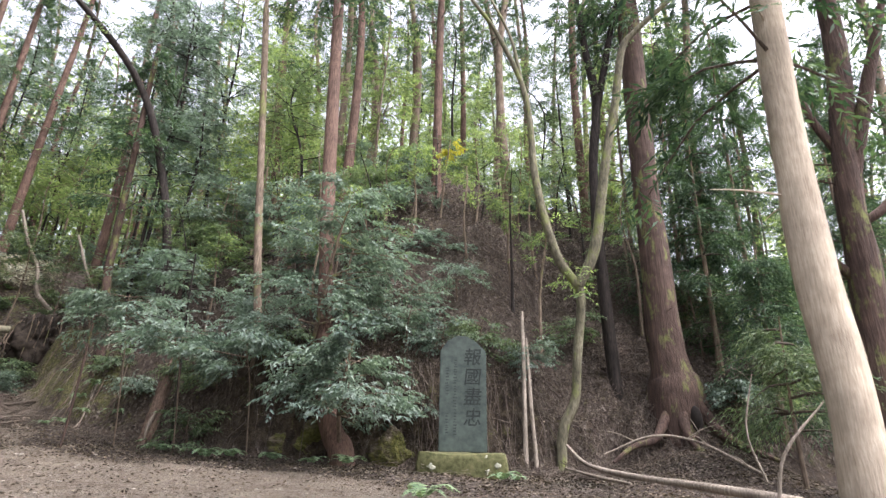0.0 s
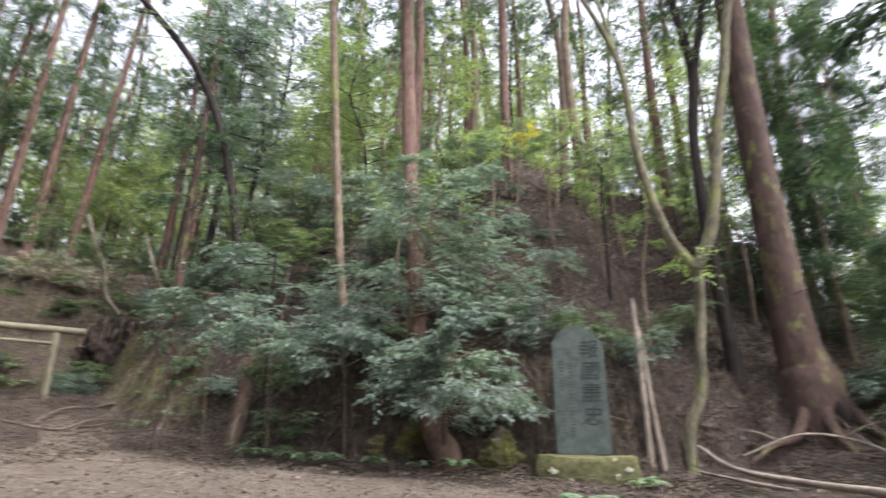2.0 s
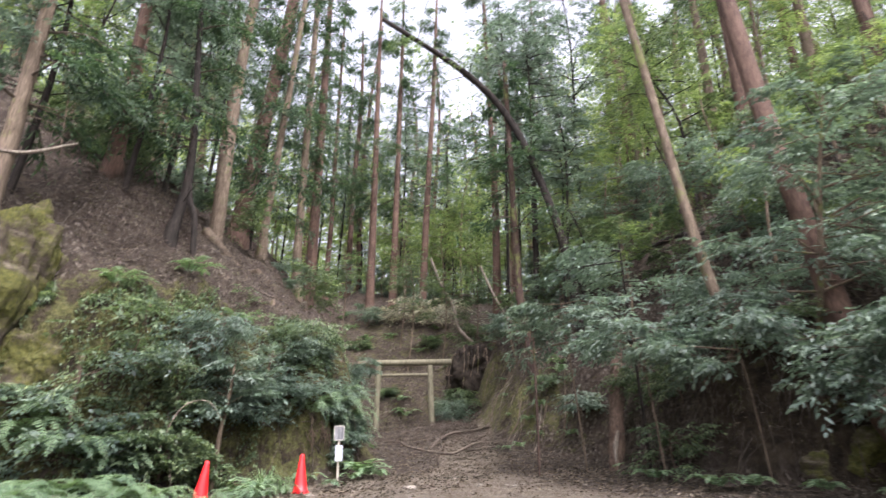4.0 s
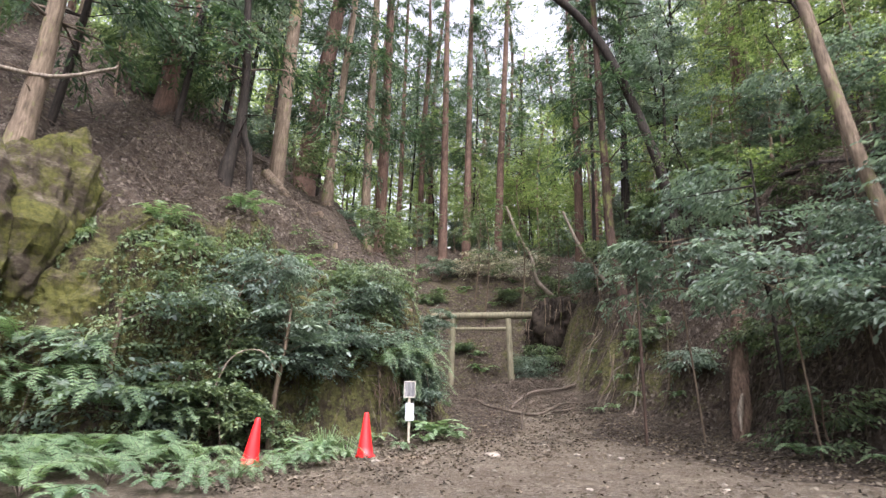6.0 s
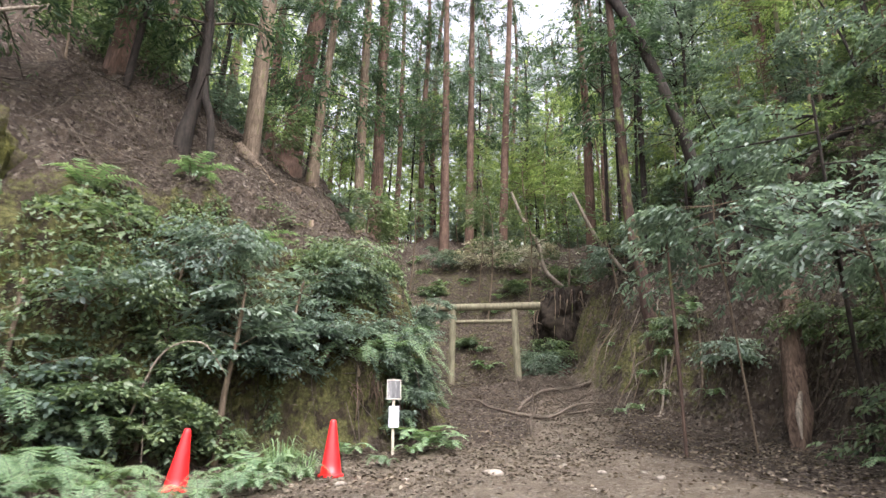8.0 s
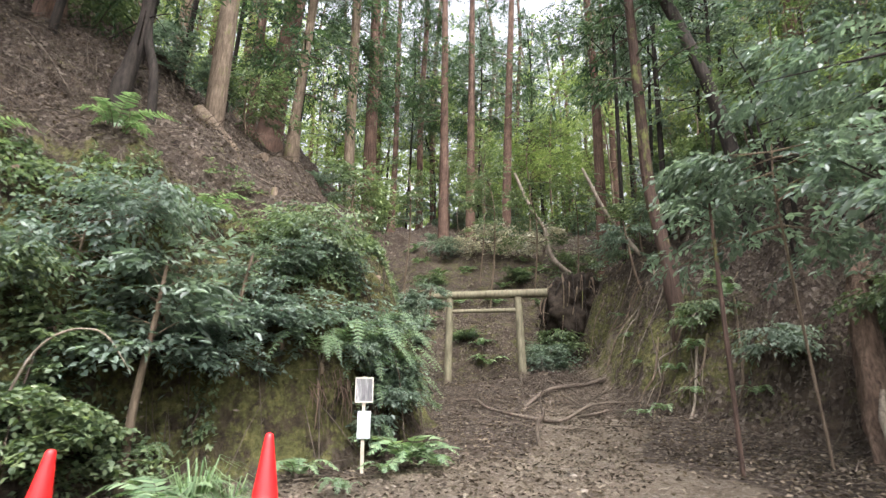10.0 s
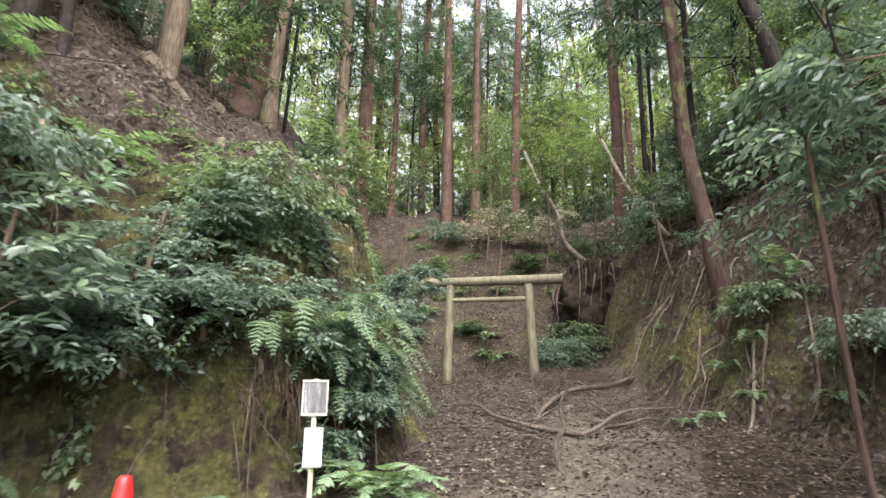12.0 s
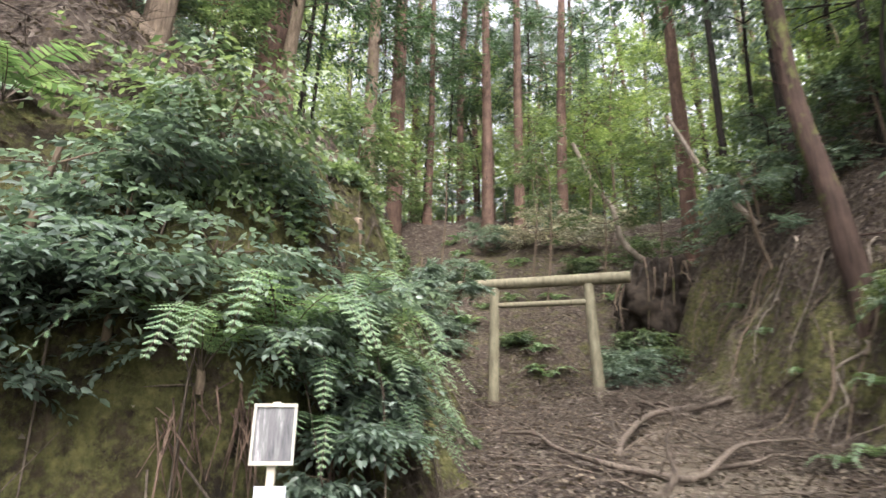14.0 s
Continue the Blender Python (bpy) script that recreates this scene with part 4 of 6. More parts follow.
def signboard():
    z = ground_at(-14.12, 12.18)
    root = thing("signboard", (-14.12, 12.18, z), "wooden post with a weather-streaked framed board and a white paper notice", "sign")
    root.rotation_euler = (radians(-2.5), radians(-1), radians(58))
    one_box("post", (-0.024, 0.024, -0.02, 0.025, -0.3, 1.31), SIGN_WOOD, root)
    h0, h1 = 0.955, 1.285
    board = one_box("board", (-0.118, 0.118, -0.034, -0.022, h0, h1), BOARD, root, "dark board with pale dried water streaks")
    for dims in ((-0.13, 0.13, -0.045, -0.021, h1 - 0.01, h1 + 0.012), (-0.13, 0.13, -0.045, -0.021, h0 - 0.012, h0 + 0.01), (-0.13, -0.113, -0.0448, -0.0212, h0 + 0.01, h1 - 0.01), (0.113, 0.13, -0.0448, -0.0212, h0 + 0.01, h1 - 0.01)):
        one_box("frame_strip", dims, SIGN_FRAME, board, "off-white frame", 0.003)
    paper = one_box("notice", (-0.085, 0.1, -0.034, -0.022, 0.46, 0.83), PAPER, root, "white paper notice in a sleeve", 0.002)
    for i in range(7):
        one_box("text_bar", (0.06 - i * 0.018, 0.066 - i * 0.018, -0.0352, -0.0338, 0.54 + 0.03 * (i % 3), 0.79), PRINT, paper, "", 0.0)
    return root


signboard()


def cone(base, turn, lean=(0, 0), label="plain red plastic traffic cone standing at the track's edge"):
    root = thing("traffic_cone", base, label, "traffic cone", "red cones")
    root.rotation_euler = (radians(lean[0]), radians(lean[1]), radians(turn))
    n = 28
    prof = [(0.165, 0.0), (0.168, 0.018), (0.15, 0.035), (0.135, 0.04), (0.118, 0.16), (0.045, 0.64), (0.04, 0.672), (0.026, 0.69), (0.012, 0.693)]
    prof = [(1.08 * r, 1.1 * z) for r, z in prof]
    a = np.linspace(0, 2 * np.pi, n, endpoint=False)
    v = np.concatenate([np.stack([r * np.cos(a), r * np.sin(a), np.full(n, z)], -1) for r, z in prof])
    i = np.arange(len(prof) - 1)[:, None] * n
    j, k = np.arange(n)[None], (np.arange(n)[None] + 1) % n
    q = np.stack([i + j, i + k, i + n + k, i + n + j], -1).reshape(-1, 4)
    part("body", [(v, q, 0)], CONE_RED, root)
    s = np.concatenate([np.stack([r * np.cos(a), r * np.sin(a), np.full(n, z)], -1) for r, z in ((0.0765, 0.5), (0.0735, 0.52))])
    part("sleeve", [(s, q[:n], 0)], CONE_SLEEVE, root, "thin raised ring")
    return root


cone(g(-13.08, 10.28), 20, (0, -1.5))
cone(g(-13.65, 8.4), 47, (1.0, 4.5), "red plastic traffic cone tilting among the ferns")

# ---- the stone monument ----


def monument():
    cx, cy = 0.42, 14.5
    z = ground_at(cx, 14.1) - 0.03
    root = thing("stone_monument", (cx, cy, z), "tall green-grey slate monument with carved characters on a mossy plinth", "monument")
    root.rotation_euler = (0, 0, radians(-3))
    w, top, sh, th = 0.6, 3.42, 3.02, 0.13
    z0 = 0.55
    edge = [(-w, z0), (w, z0), (w * 0.985, sh), (0.3, sh + 0.27), (0.08, top), (-0.16, top + 0.01), (-0.42, sh + 0.27), (-w * 0.99, sh + 0.02)]
    bm = bmesh.new()
    front = [bm.verts.new((x, -th, h)) for x, h in edge]
    rear = [bm.verts.new((x, th, h)) for x, h in edge]
    bm.faces.new(front)
    bm.faces.new(rear[::-1])
    for i in range(len(edge)):
        k = (i + 1) % len(edge)
        bm.faces.new((front[k], front[i], rear[i], rear[k]))
    bmesh.ops.bevel(bm, geom=list(bm.edges), offset=0.018, segments=2, affect="EDGES")
    bmesh.ops.recalc_face_normals(bm, faces=bm.faces)
    slab = bm_part("slab", bm, STONE_GREEN, root)
    bm = bmesh.new()
    box(bm, -1.12, 1.08, -0.55, 0.5, -0.35, 0.56, 0.12)
    bmesh.ops.subdivide_edges(bm, edges=list(bm.edges), cuts=4, use_grid_fill=True)
    for v in bm.verts:
        s = float(fbm(v.co.x * 2.1, v.co.y * 2.1, v.co.z * 2.1, 41))
        v.co += Vector((0.09, 0.03, 0.06)) * s
        if v.co.z > 0.5:
            v.co.z = min(v.co.z, 0.555)
    plinth = bm_part("plinth", bm, STONE_MOSS, root, "rough mossy plinth with pale lichen spots", True)
    for x, h, s in ((-0.72, 0.22, 0.12), (-0.05, 0.38, 0.1), (-0.02, 0.2, 0.06), (0.62, 0.12, 0.09), (0.85, 0.27, 0.11), (0.58, 0.46, 0.06)):
        bm = bmesh.new()
        bmesh.ops.create_icosphere(bm, subdivisions=2, radius=s)
        for v in bm.verts:
            v.co *= 1 + 0.9 * float(vnoise(v.co.x * 26, v.co.z * 26, h * 9, 7))
        bmesh.ops.scale(bm, vec=(0.62, 0.03, 0.62), verts=bm.verts)
        bmesh.ops.translate(bm, vec=(x, -0.556, h), verts=bm.verts)
        bm_part("lichen_spot", bm, LICHEN, plinth, "pale lichen spot", True)
    for i, ch in enumerate("\u5831\u570b\u76e1\u5fe0"):
        cu = bpy.data.curves.new("character", "FONT")
        cu.body, cu.size, cu.extrude, cu.align_x, cu.align_y = ch, 0.46, 0.006, "CENTER", "CENTER"
        cu.shear, cu.offset = 0.12, 0.004
        tmp = new("character", cu)
        me = bpy.data.meshes.new_from_object(tmp.evaluated_get(bpy.context.evaluated_depsgraph_get()))
        bpy.data.objects.remove(tmp)
        me.materials.append(STONE_CARVED)
        ob = new("character", me)
        ob.parent = slab
        ob.location, ob.rotation_euler = (0.23, -th - 0.001, 2.84 - 0.5 * i), (radians(90), 0, 0)
    r = np.random.default_rng(5)
    for x, a, b in ((-0.2, 0.95, 2.8), (-0.4, 1.0, 2.6)):
        h = b
        while h > a:
            s = r.uniform(0.04, 0.07)
            if x > -0.3 or not 1.5 < h < 1.9:
                one_box("worn_character", (x + r.uniform(-0.05, -0.025), x + r.uniform(0.02, 0.05), -th - 0.003, -th + 0.003, h - s * 0.45, h), PRINT_STONE, slab, "", 0.0)
            h -= s + r.uniform(0.0, 0.03)
    return root


PRINT_STONE = plain_material("worn_shallow_carving", (0.014, 0.019, 0.016), (0.04, 0.05, 0.043), 30, 0.9)
monument()

# ---- shrubs and saplings by the track ----
EVERGREEN = dict(full=True, size=(0.14, 0.031), hang=0.45)
shrub_rng = np.random.default_rng(21)
broadleaf("evergreen_shrub", [g(-2.7, 14.9), (-2.7, 14.3, 2.3), (-2.5, 13.8, 3.1), (-2.3, 13.5, 3.9)], [0.06, 0.05, 0.02], BARK_GREY, LEAF_SHRUB, "glossy evergreen shrub spreading in layers over the cut bank", "shrub", shrub_rng, 32, 0.3, 2.3, 24, 9, rise=(-0.12, 0.3), **EVERGREEN)
broadleaf("evergreen_shrub", [g(-3.9, 15.6), (-3.6, 15.0, 5.0), (-3.2, 14.6, 6.8), (-2.8, 14.5, 8.4)], [0.07, 0.05, 0.02], BARK_GREY, LEAF_SHRUB, "dark glossy evergreen shrub around the red cedar", "shrub", shrub_rng, 30, 0.25, 2.9, 26, 9, rise=(-0.1, 0.4), **EVERGREEN)
broadleaf("evergreen_shrub", [g(-8.0, 16.6), (-7.9, 16.2, 3.4), (-7.8, 15.8, 5.2), (-7.7, 15.5, 6.8)], [0.035, 0.035, 0.02], BARK_DARK, LEAF_SHRUB, "broad evergreen shrub hanging in flat layers over the stump", "shrub", shrub_rng, 13, 0.45, 3.2, 20, 9, rise=(-0.1, 0.2), **EVERGREEN)
for pts, limbs, reach, lab in (
        ([(-9.6, 16.5), (-9.6, 16.1, 3.8), (-9.5, 15.6, 4.9), (-9.4, 15.4, 5.5)], 13, 2.4, "layered evergreen shrub leaning out over the track"),
        ([(-7.2, 15.2), (-7.2, 14.8, 3.2), (-7.2, 14.3, 3.9), (-7.2, 14.1, 4.3)], 10, 1.7, "low layered evergreen shrub over the edge of the track"),
        ([(-5.2, 15.1), (-5.2, 14.7, 2.8), (-5.2, 14.2, 3.6), (-5.2, 14.0, 4.0)], 11, 1.6, "airy evergreen shrub hanging over the cut bank"),
        ([(-6.8, 20.4), (-6.8, 20.0, 9.0), (-6.9, 19.8, 10.2), (-6.9, 19.6, 11.2)], 15, 2.4, "evergreen shrub with spreading sprays on the hillside"),
        ([(-10.4, 24.0), (-10.4, 23.6, 10.4), (-10.3, 23.3, 12.0), (-10.2, 23.1, 13.4)], 16, 2.6, "evergreen shrub with spreading sprays on the hillside"),
        ([(-0.9, 20.9), (-0.9, 20.4, 7.6), (-0.8, 20.1, 8.8), (-0.8, 20.0, 9.8)], 12, 1.6, "small evergreen shrub on the leaf-strewn hillside")):
    x, y = pts[0]
    broadleaf("evergreen_shrub", [g(x, y)] + pts[1:], [0.02, 0.017, 0.01], BARK_GREY, LEAF_SHRUB, lab, "shrub", shrub_rng, limbs, 0.5, reach, 20, 9, rise=(-0.1, 0.12), **EVERGREEN)
broadleaf("evergreen_shrub", [g(-10.6, 20.2), (-10.5, 19.6, 6.0), (-10.5, 19.0, 7.2), (-10.5, 18.6, 8.2)], [0.035, 0.035, 0.02], BARK_DARK, LEAF_SHRUB, "evergreen shrub with layered sprays on the bank", "shrub", shrub_rng, 10, 0.5, 2.0, 14, 9, rise=(-0.1, 0.3), **EVERGREEN)
broadleaf("evergreen_shrub", [g(-15.6, 23.2), (-15.7, 23.0, 6.4), (-15.8, 22.8, 7.8)], [0.05, 0.04, 0.02], BARK_GREY, LEAF_SHRUB, "small evergreen shrub beside the leaning cedar", "shrub", shrub_rng, 10, 0.5, 1.4, 12, 9, rise=(-0.1, 0.35), **EVERGREEN)
broadleaf("evergreen_bush", [g(-15.8, 11.4), (-15.6, 11.5, 3.0), (-15.5, 11.6, 3.9), (-15.4, 11.7, 4.6)], [0.06, 0.05, 0.02], BARK_GREY, LEAF_SHRUB, "dense dark evergreen bush on the bank behind the signboard", "bush", shrub_rng, 32, 0.3, 1.3, 17, 10, rise=(-0.1, 0.4), full=True, size=(0.088, 0.021), hang=0.3)
broadleaf("evergreen_bush", [g(-16.5, 12.6), (-16.3, 12.6, 4.0), (-16.1, 12.6, 4.9)], [0.06, 0.05, 0.02], BARK_GREY, LEAF_SHRUB, "evergreen bush with long sprays over the path", "bush", shrub_rng, 34, 0.1, 1.1, 17, 10, spray=0.38, rise=(-0.25, 0.3), full=True, size=(0.088, 0.021), hang=0.3)
broadleaf("evergreen_bush", [g(-16.0, 9.6), (-15.6, 9.7, 2.6), (-15.5, 9.8, 3.8)], [0.05, 0.04, 0.02], BARK_GREY, LEAF_SHRUB, "large-leaved evergreen bush on the steep bank", "bush", shrub_rng, 14, 0.25, 1.3, 18, 8, rise=(-0.3, 0.4), full=True, size=(0.12, 0.028), hang=0.3)
broadleaf("evergreen_bush", [g(-15.9, 7.8), (-15.6, 7.9, 1.8), (-15.4, 8.0, 2.4)], [0.04, 0.03, 0.015], BARK_GREY, LEAF_MID, "low leafy bush at the foot of the bank", "bush", shrub_rng, 24, 0.1, 1.4, 20, 9, rise=(-0.3, 0.4), full=True, size=(0.13, 0.035))
broadleaf("evergreen_bush", [g(-15.7, 6.6), (-15.5, 6.6, 1.6), (-15.4, 6.6, 2.2)], [0.04, 0.03, 0.015], BARK_GREY, LEAF_SHRUB, "low leafy bush below the mossy rock", "bush", shrub_rng, 18, 0.1, 1.2, 20, 9, rise=(-0.3, 0.4), full=True, size=(0.13, 0.035))
broadleaf("sapling", [g(-15.0, 9.4), (-14.95, 9.4, 2.0), (-14.85, 9.45, 2.9), (-14.85, 9.5, 3.8)], [0.06, 0.045, 0.02], BARK_GREY, LEAF_SHRUB, "young evergreen sapling with whorls of long leaves", "sapling", shrub_rng, 12, 0.55, 0.9, 10, 8, rise=(0.0, 0.7), full=True, size=(0.17, 0.034))
broadleaf("sapling", [g(-10.25, 15.2), (-10.3, 15.35, 2.4), (-10.33, 15.45, 4.0), (-10.35, 15.5, 5.2)], [0.028, 0.034, 0.03, 0.012], BARK_BIG, LEAF_SHRUB, "thin dark sapling beside the path", "sapling", shrub_rng, 5, 0.7, 0.8, 6, 8, rise=(-0.1, 0.3), **EVERGREEN)
broadleaf("yellow_sapling", [g(-0.6, 22.0), (-0.4, 21.9, 13.0), (-0.2, 21.8, 14.6)], [0.05, 0.04, 0.02], BARK_GREY, LEAF_YELLOW, "slim sapling with bright yellow leaves on the hillside", "sapling", shrub_rng, 5, 0.75, 0.7, 6, 7, size=(0.16, 0.05))
broadleaf("evergreen_bush", [g(-15.8, 13.5), (-15.6, 13.5, 2.4), (-15.4, 13.6, 2.9)], [0.05, 0.04, 0.02], BARK_GREY, LEAF_SHRUB, "glossy bush hanging over the mossy foot of the bank", "bush", shrub_rng, 26, 0.1, 0.6, 18, 10, spray=0.32, rise=(-0.6, 0.3), full=True, size=(0.088, 0.021), hang=0.3)
broadleaf("evergreen_bush", [g(-15.9, 10.6), (-15.5, 10.7, 3.2), (-15.3, 10.8, 4.2)], [0.05, 0.04, 0.02], BARK_GREY, LEAF_SHRUB, "dark glossy bush against the steep bank", "bush", shrub_rng, 14, 0.3, 1.2, 20, 10, rise=(-0.3, 0.35), full=True, size=(0.092, 0.022), hang=0.3)
broadleaf("evergreen_bush", [g(-17.2, 11.9), (-17.0, 12.0, 5.0), (-16.9, 12.1, 5.5)], [0.05, 0.04, 0.02], BARK_GREY, LEAF_MID, "airy light green bush on top of the bank", "bush", shrub_rng, 22, 0.1, 1.2, 18, 10, rise=(-0.3, 0.3), full=True, size=(0.11, 0.028))
broadleaf("evergreen_bush", [on_bank(12.9, 3.2), (-16.0, 12.9, 3.6), (-15.8, 12.9, 4.4)], [0.04, 0.03, 0.015], BARK_GREY, LEAF_SHRUB, "leafy evergreen bush with layered sprays above the ferns", "bush", shrub_rng, 30, 0.1, 0.95, 16, 10, spray=0.36, rise=(-0.3, 0.3), full=True, size=(0.095, 0.023), hang=0.3)
for x, y, z, r in ((-15.0, 11.9, 3.1, 0.9), (-15.2, 11.3, 3.4, 0.85), (-14.95, 12.4, 2.85, 0.75), (-15.3, 10.6, 3.0, 0.6)):
    broadleaf("evergreen_bush", [on_bank(y, z - 0.5), (x - 0.25, y, z), (x, y, z + 0.5)], [0.03, 0.025, 0.01], BARK_GREY, LEAF_SHRUB, "dense evergreen bush with fine glossy leaves on the bank", "bush", shrub_rng, 20, 0.1, r, 15, 10, rise=(-0.3, 0.35), full=True, spray=0.32, size=(0.082, 0.02), hang=0.3)
for x, y, z, r in ((-14.9, 8.3, 1.7, 0.9), (-15.0, 7.6, 2.2, 0.9), (-15.0, 8.9, 1.6, 0.75), (-15.2, 8.5, 2.7, 0.8)):
    broadleaf("evergreen_bush", [on_bank(y, z - 0.6), (x - 0.2, y, z - 0.2), (x, y, z + 0.3)], [0.025, 0.02, 0.01], BARK_GREY, LEAF_MID, "leafy bush with small oval leaves below the bank", "bush", shrub_rng, 22, 0.1, r, 16, 9, rise=(-0.4, 0.4), full=True, spray=0.3, size=(0.085, 0.03), hang=0.2)
for y, z, r in ((13.2, 2.0, 0.55), (12.9, 1.6, 0.4)):
    q = on_bank(y, z)
    broadleaf("evergreen_bush", [q, (q[0] + 0.25, y, z + 0.15), (q[0] + 0.4, y, z + 0.3)], [0.02, 0.015, 0.008], BARK_GREY, LEAF_SHRUB, "small glossy bush at the mossy foot of the bank", "bush", shrub_rng, 16, 0.1, r, 12, 9, rise=(-0.4, 0.3), full=True, spray=0.26, size=(0.085, 0.022), hang=0.3)
for y, z, s in ((15.6, 4.0, 0.4), (16.4, 4.2, 0.4), (17.4, 4.5, 0.45)):
    q = on_bank(y, z)
    broadleaf("bank_bush", [q, (q[0] + 0.2, y, z + 0.4), (q[0] + 0.3, y, z + 0.8)], [0.03, 0.02, 0.01], BARK_GREY, LEAF_SHRUB, "small leafy bush on the side of the gully", "bush", shrub_rng, 16, 0.1, s, 14, 9, rise=(-0.5, 0.3), spray=0.28, full=False, size=(0.088, 0.021), hang=0.3, split=False)
for x, y, h, lab in ((8.1, 13.6, 3.9, "feathery young conifer with drooping green sprays"), (9.4, 16.5, 5.5, "feathery young conifer behind the old cedar"), (8.8, 18.5, 9.5, "dark young conifer with broad soft branches"), (10.9, 19.8, 15.0, "tall soft conifer with drooping grey-green branches"), (12.8, 22.5, 17.0, "tall soft conifer with drooping grey-green branches"), (9.6, 22.0, 13.0, "soft conifer with drooping grey-green branches"), (13.8, 18.6, 15.0, "tall soft conifer with drooping grey-green branches"), (8.7, 20.4, 14.0, "tall soft conifer with drooping grey-green branches"), (16.0, 21.0, 16.0, "tall soft conifer with drooping grey-green branches")):
    zz = ground_at(x, y)
    conifer("young_conifer", [(x, y, zz), (x, y, zz + h * 0.5), (x + 0.1, y, zz + h)], [0.1 if h > 4 else 0.05, 0.06 if h > 4 else 0.035, 0.02], BARK_GREY, lab, "conifer", shrub_rng, 0.06 if h > 4 else 0.4, 22 if h < 4 else 60 if h < 12 else 80, 1.9 if h < 12 else 2.4, 30, "young conifers", 8, 0, 1.2, LEAF_MID if h < 4 else LEAF_NEEDLE, (0.17, 0.016))

# ---- the woods on the slopes ----
wood_rng = np.random.default_rng(99)


def tall_cedar(k):
    r = np.random.default_rng(200 + k)
    h = 25 + 2.7 * k
    p = [(0, 0, 0), (r.normal(0, 0.15), r.normal(0, 0.15), h * 0.35), (r.normal(0, 0.4), r.normal(0, 0.4), h * 0.7), (r.normal(0, 0.6), r.normal(0, 0.6), h)]
    return conifer("cedar_tree", p, [0.22 + 0.03 * k, 0.2, 0.16, 0.06], (BARK_CEDAR, BARK_GREY)[k % 2], "tall straight cedar with a bare trunk in the wood", "tree", r, 0.36 + 0.06 * (k % 2), 36, 2.5, 14, "cedars in the wood", 10, 8)


def young_tree(k):
    r = np.random.default_rng(300 + k)
    h = 8 + 1.7 * k
    p = [(0, 0, 0), (r.normal(0, 0.2), r.normal(0, 0.2), h * 0.4), (r.normal(0, 0.5), r.normal(0, 0.5), h * 0.75), (r.normal(0, 0.7), r.normal(0, 0.7), h)]
    return broadleaf("young_tree", p, [0.07 + 0.008 * k, 0.06, 0.02], (BARK_GREY, BARK_MOSS, BARK_DARK)[k % 3], (LEAF_LIGHT, LEAF_LIGHT, LEAF_MID)[k % 3], "slender young broad-leaved tree with airy green foliage", "tree", r, 30, 0.28, 2.9, 14, 9, (0.17, 0.042), "young trees in the wood", 7, rise=(-0.05, 0.5), spray=0.6, wide=0.2, split=False)


def low_shrub(k):
    r = np.random.default_rng(400 + k)
    h = 1.6 + 0.5 * k
    p = [(0, 0, 0), (0.1, 0.1, h * 0.5), (r.normal(0, 0.3), r.normal(0, 0.3), h)]
    return broadleaf("undergrowth_shrub", p, [0.04, 0.03, 0.012], BARK_GREY, (LEAF_SHRUB, LEAF_MID)[k % 2], "low evergreen shrub in the undergrowth of the slope", "shrub", r, 16, 0.15, 1.4, 14, 9, (0.15, 0.036), "undergrowth shrubs", 6, rise=(-0.2, 0.4), split=False)


def scatter(makers, spots):
    firsts = {}
    for i, (x, y) in enumerate(spots):
        k = i % len(makers[1])
        m = pose(x, y, ground_at(x, y) - 0.05, 0, 0, float(wood_rng.uniform(0, 360)))
        if k in firsts:
            copy_thing(firsts[k], m)
        else:
            firsts[k] = makers[0](makers[1][k])
            firsts[k].matrix_basis = m


def spots(count, x0, x1, y0, y1, gap, keep, taken):
    out = []
    tries = 0
    while len(out) < count and tries < 6000:
        tries += 1
        x, y = float(wood_rng.uniform(x0, x1)), float(wood_rng.uniform(y0, y1))
        if keep(x, y) and all((x - a) ** 2 + (y - b) ** 2 > gap * gap for a, b in taken + out):
            out.append((x, y))
    taken += out
    return out


def behind(x, y, lo, hi=999):
    dr, dl = banks(np.array([x]), np.array([y]))
    u = (y - x) * 0.7071
    d = max(float(dr[0]), float(dl[0]))
    if u > 44 and d < 2:
        return True
    return lo < d < hi


taken = [(-2.7, 15), (-3.6, 15.7), (6.7, 16.9), (3.0, 15.7), (5.1, 17.5), (-11.7, 21.5), (-5.7, 16.2), (-25.6, 15.2), (-23, 14.9), (-28, 21.4), (-26.7, 19.6), (-29.8, 27.9), (-29.1, 29.3), (-13.4, 20.8), (-18.7, 9.3), (-20.7, 29.6), (-13, 35)]
scatter((tall_cedar, [0, 1, 2, 3]), spots(62, -58, 14, 19, 64, 2.7, lambda x, y: behind(x, y, 6.5), taken) + spots(16, -48, -19, -4, 24, 2.6, lambda x, y: behind(x, y, 5.0), taken) + spots(16, 10, 38, 18, 52, 2.8, lambda x, y: True, taken))
scatter((young_tree, [0, 1, 2, 3, 4, 5]), spots(34, -46, -26, 22, 58, 2.2, lambda x, y: (y - x) * 0.7071 > 43, taken) + spots(60, -40, 12, 17, 54, 2.2, lambda x, y: behind(x, y, 4.5) and not (-1 < x < 7 and y < 26), taken) + spots(22, -48, -22, 0, 26, 2.2, lambda x, y: behind(x, y, 9.5), taken) + spots(20, 10, 34, 18, 42, 1.8, lambda x, y: True, taken))
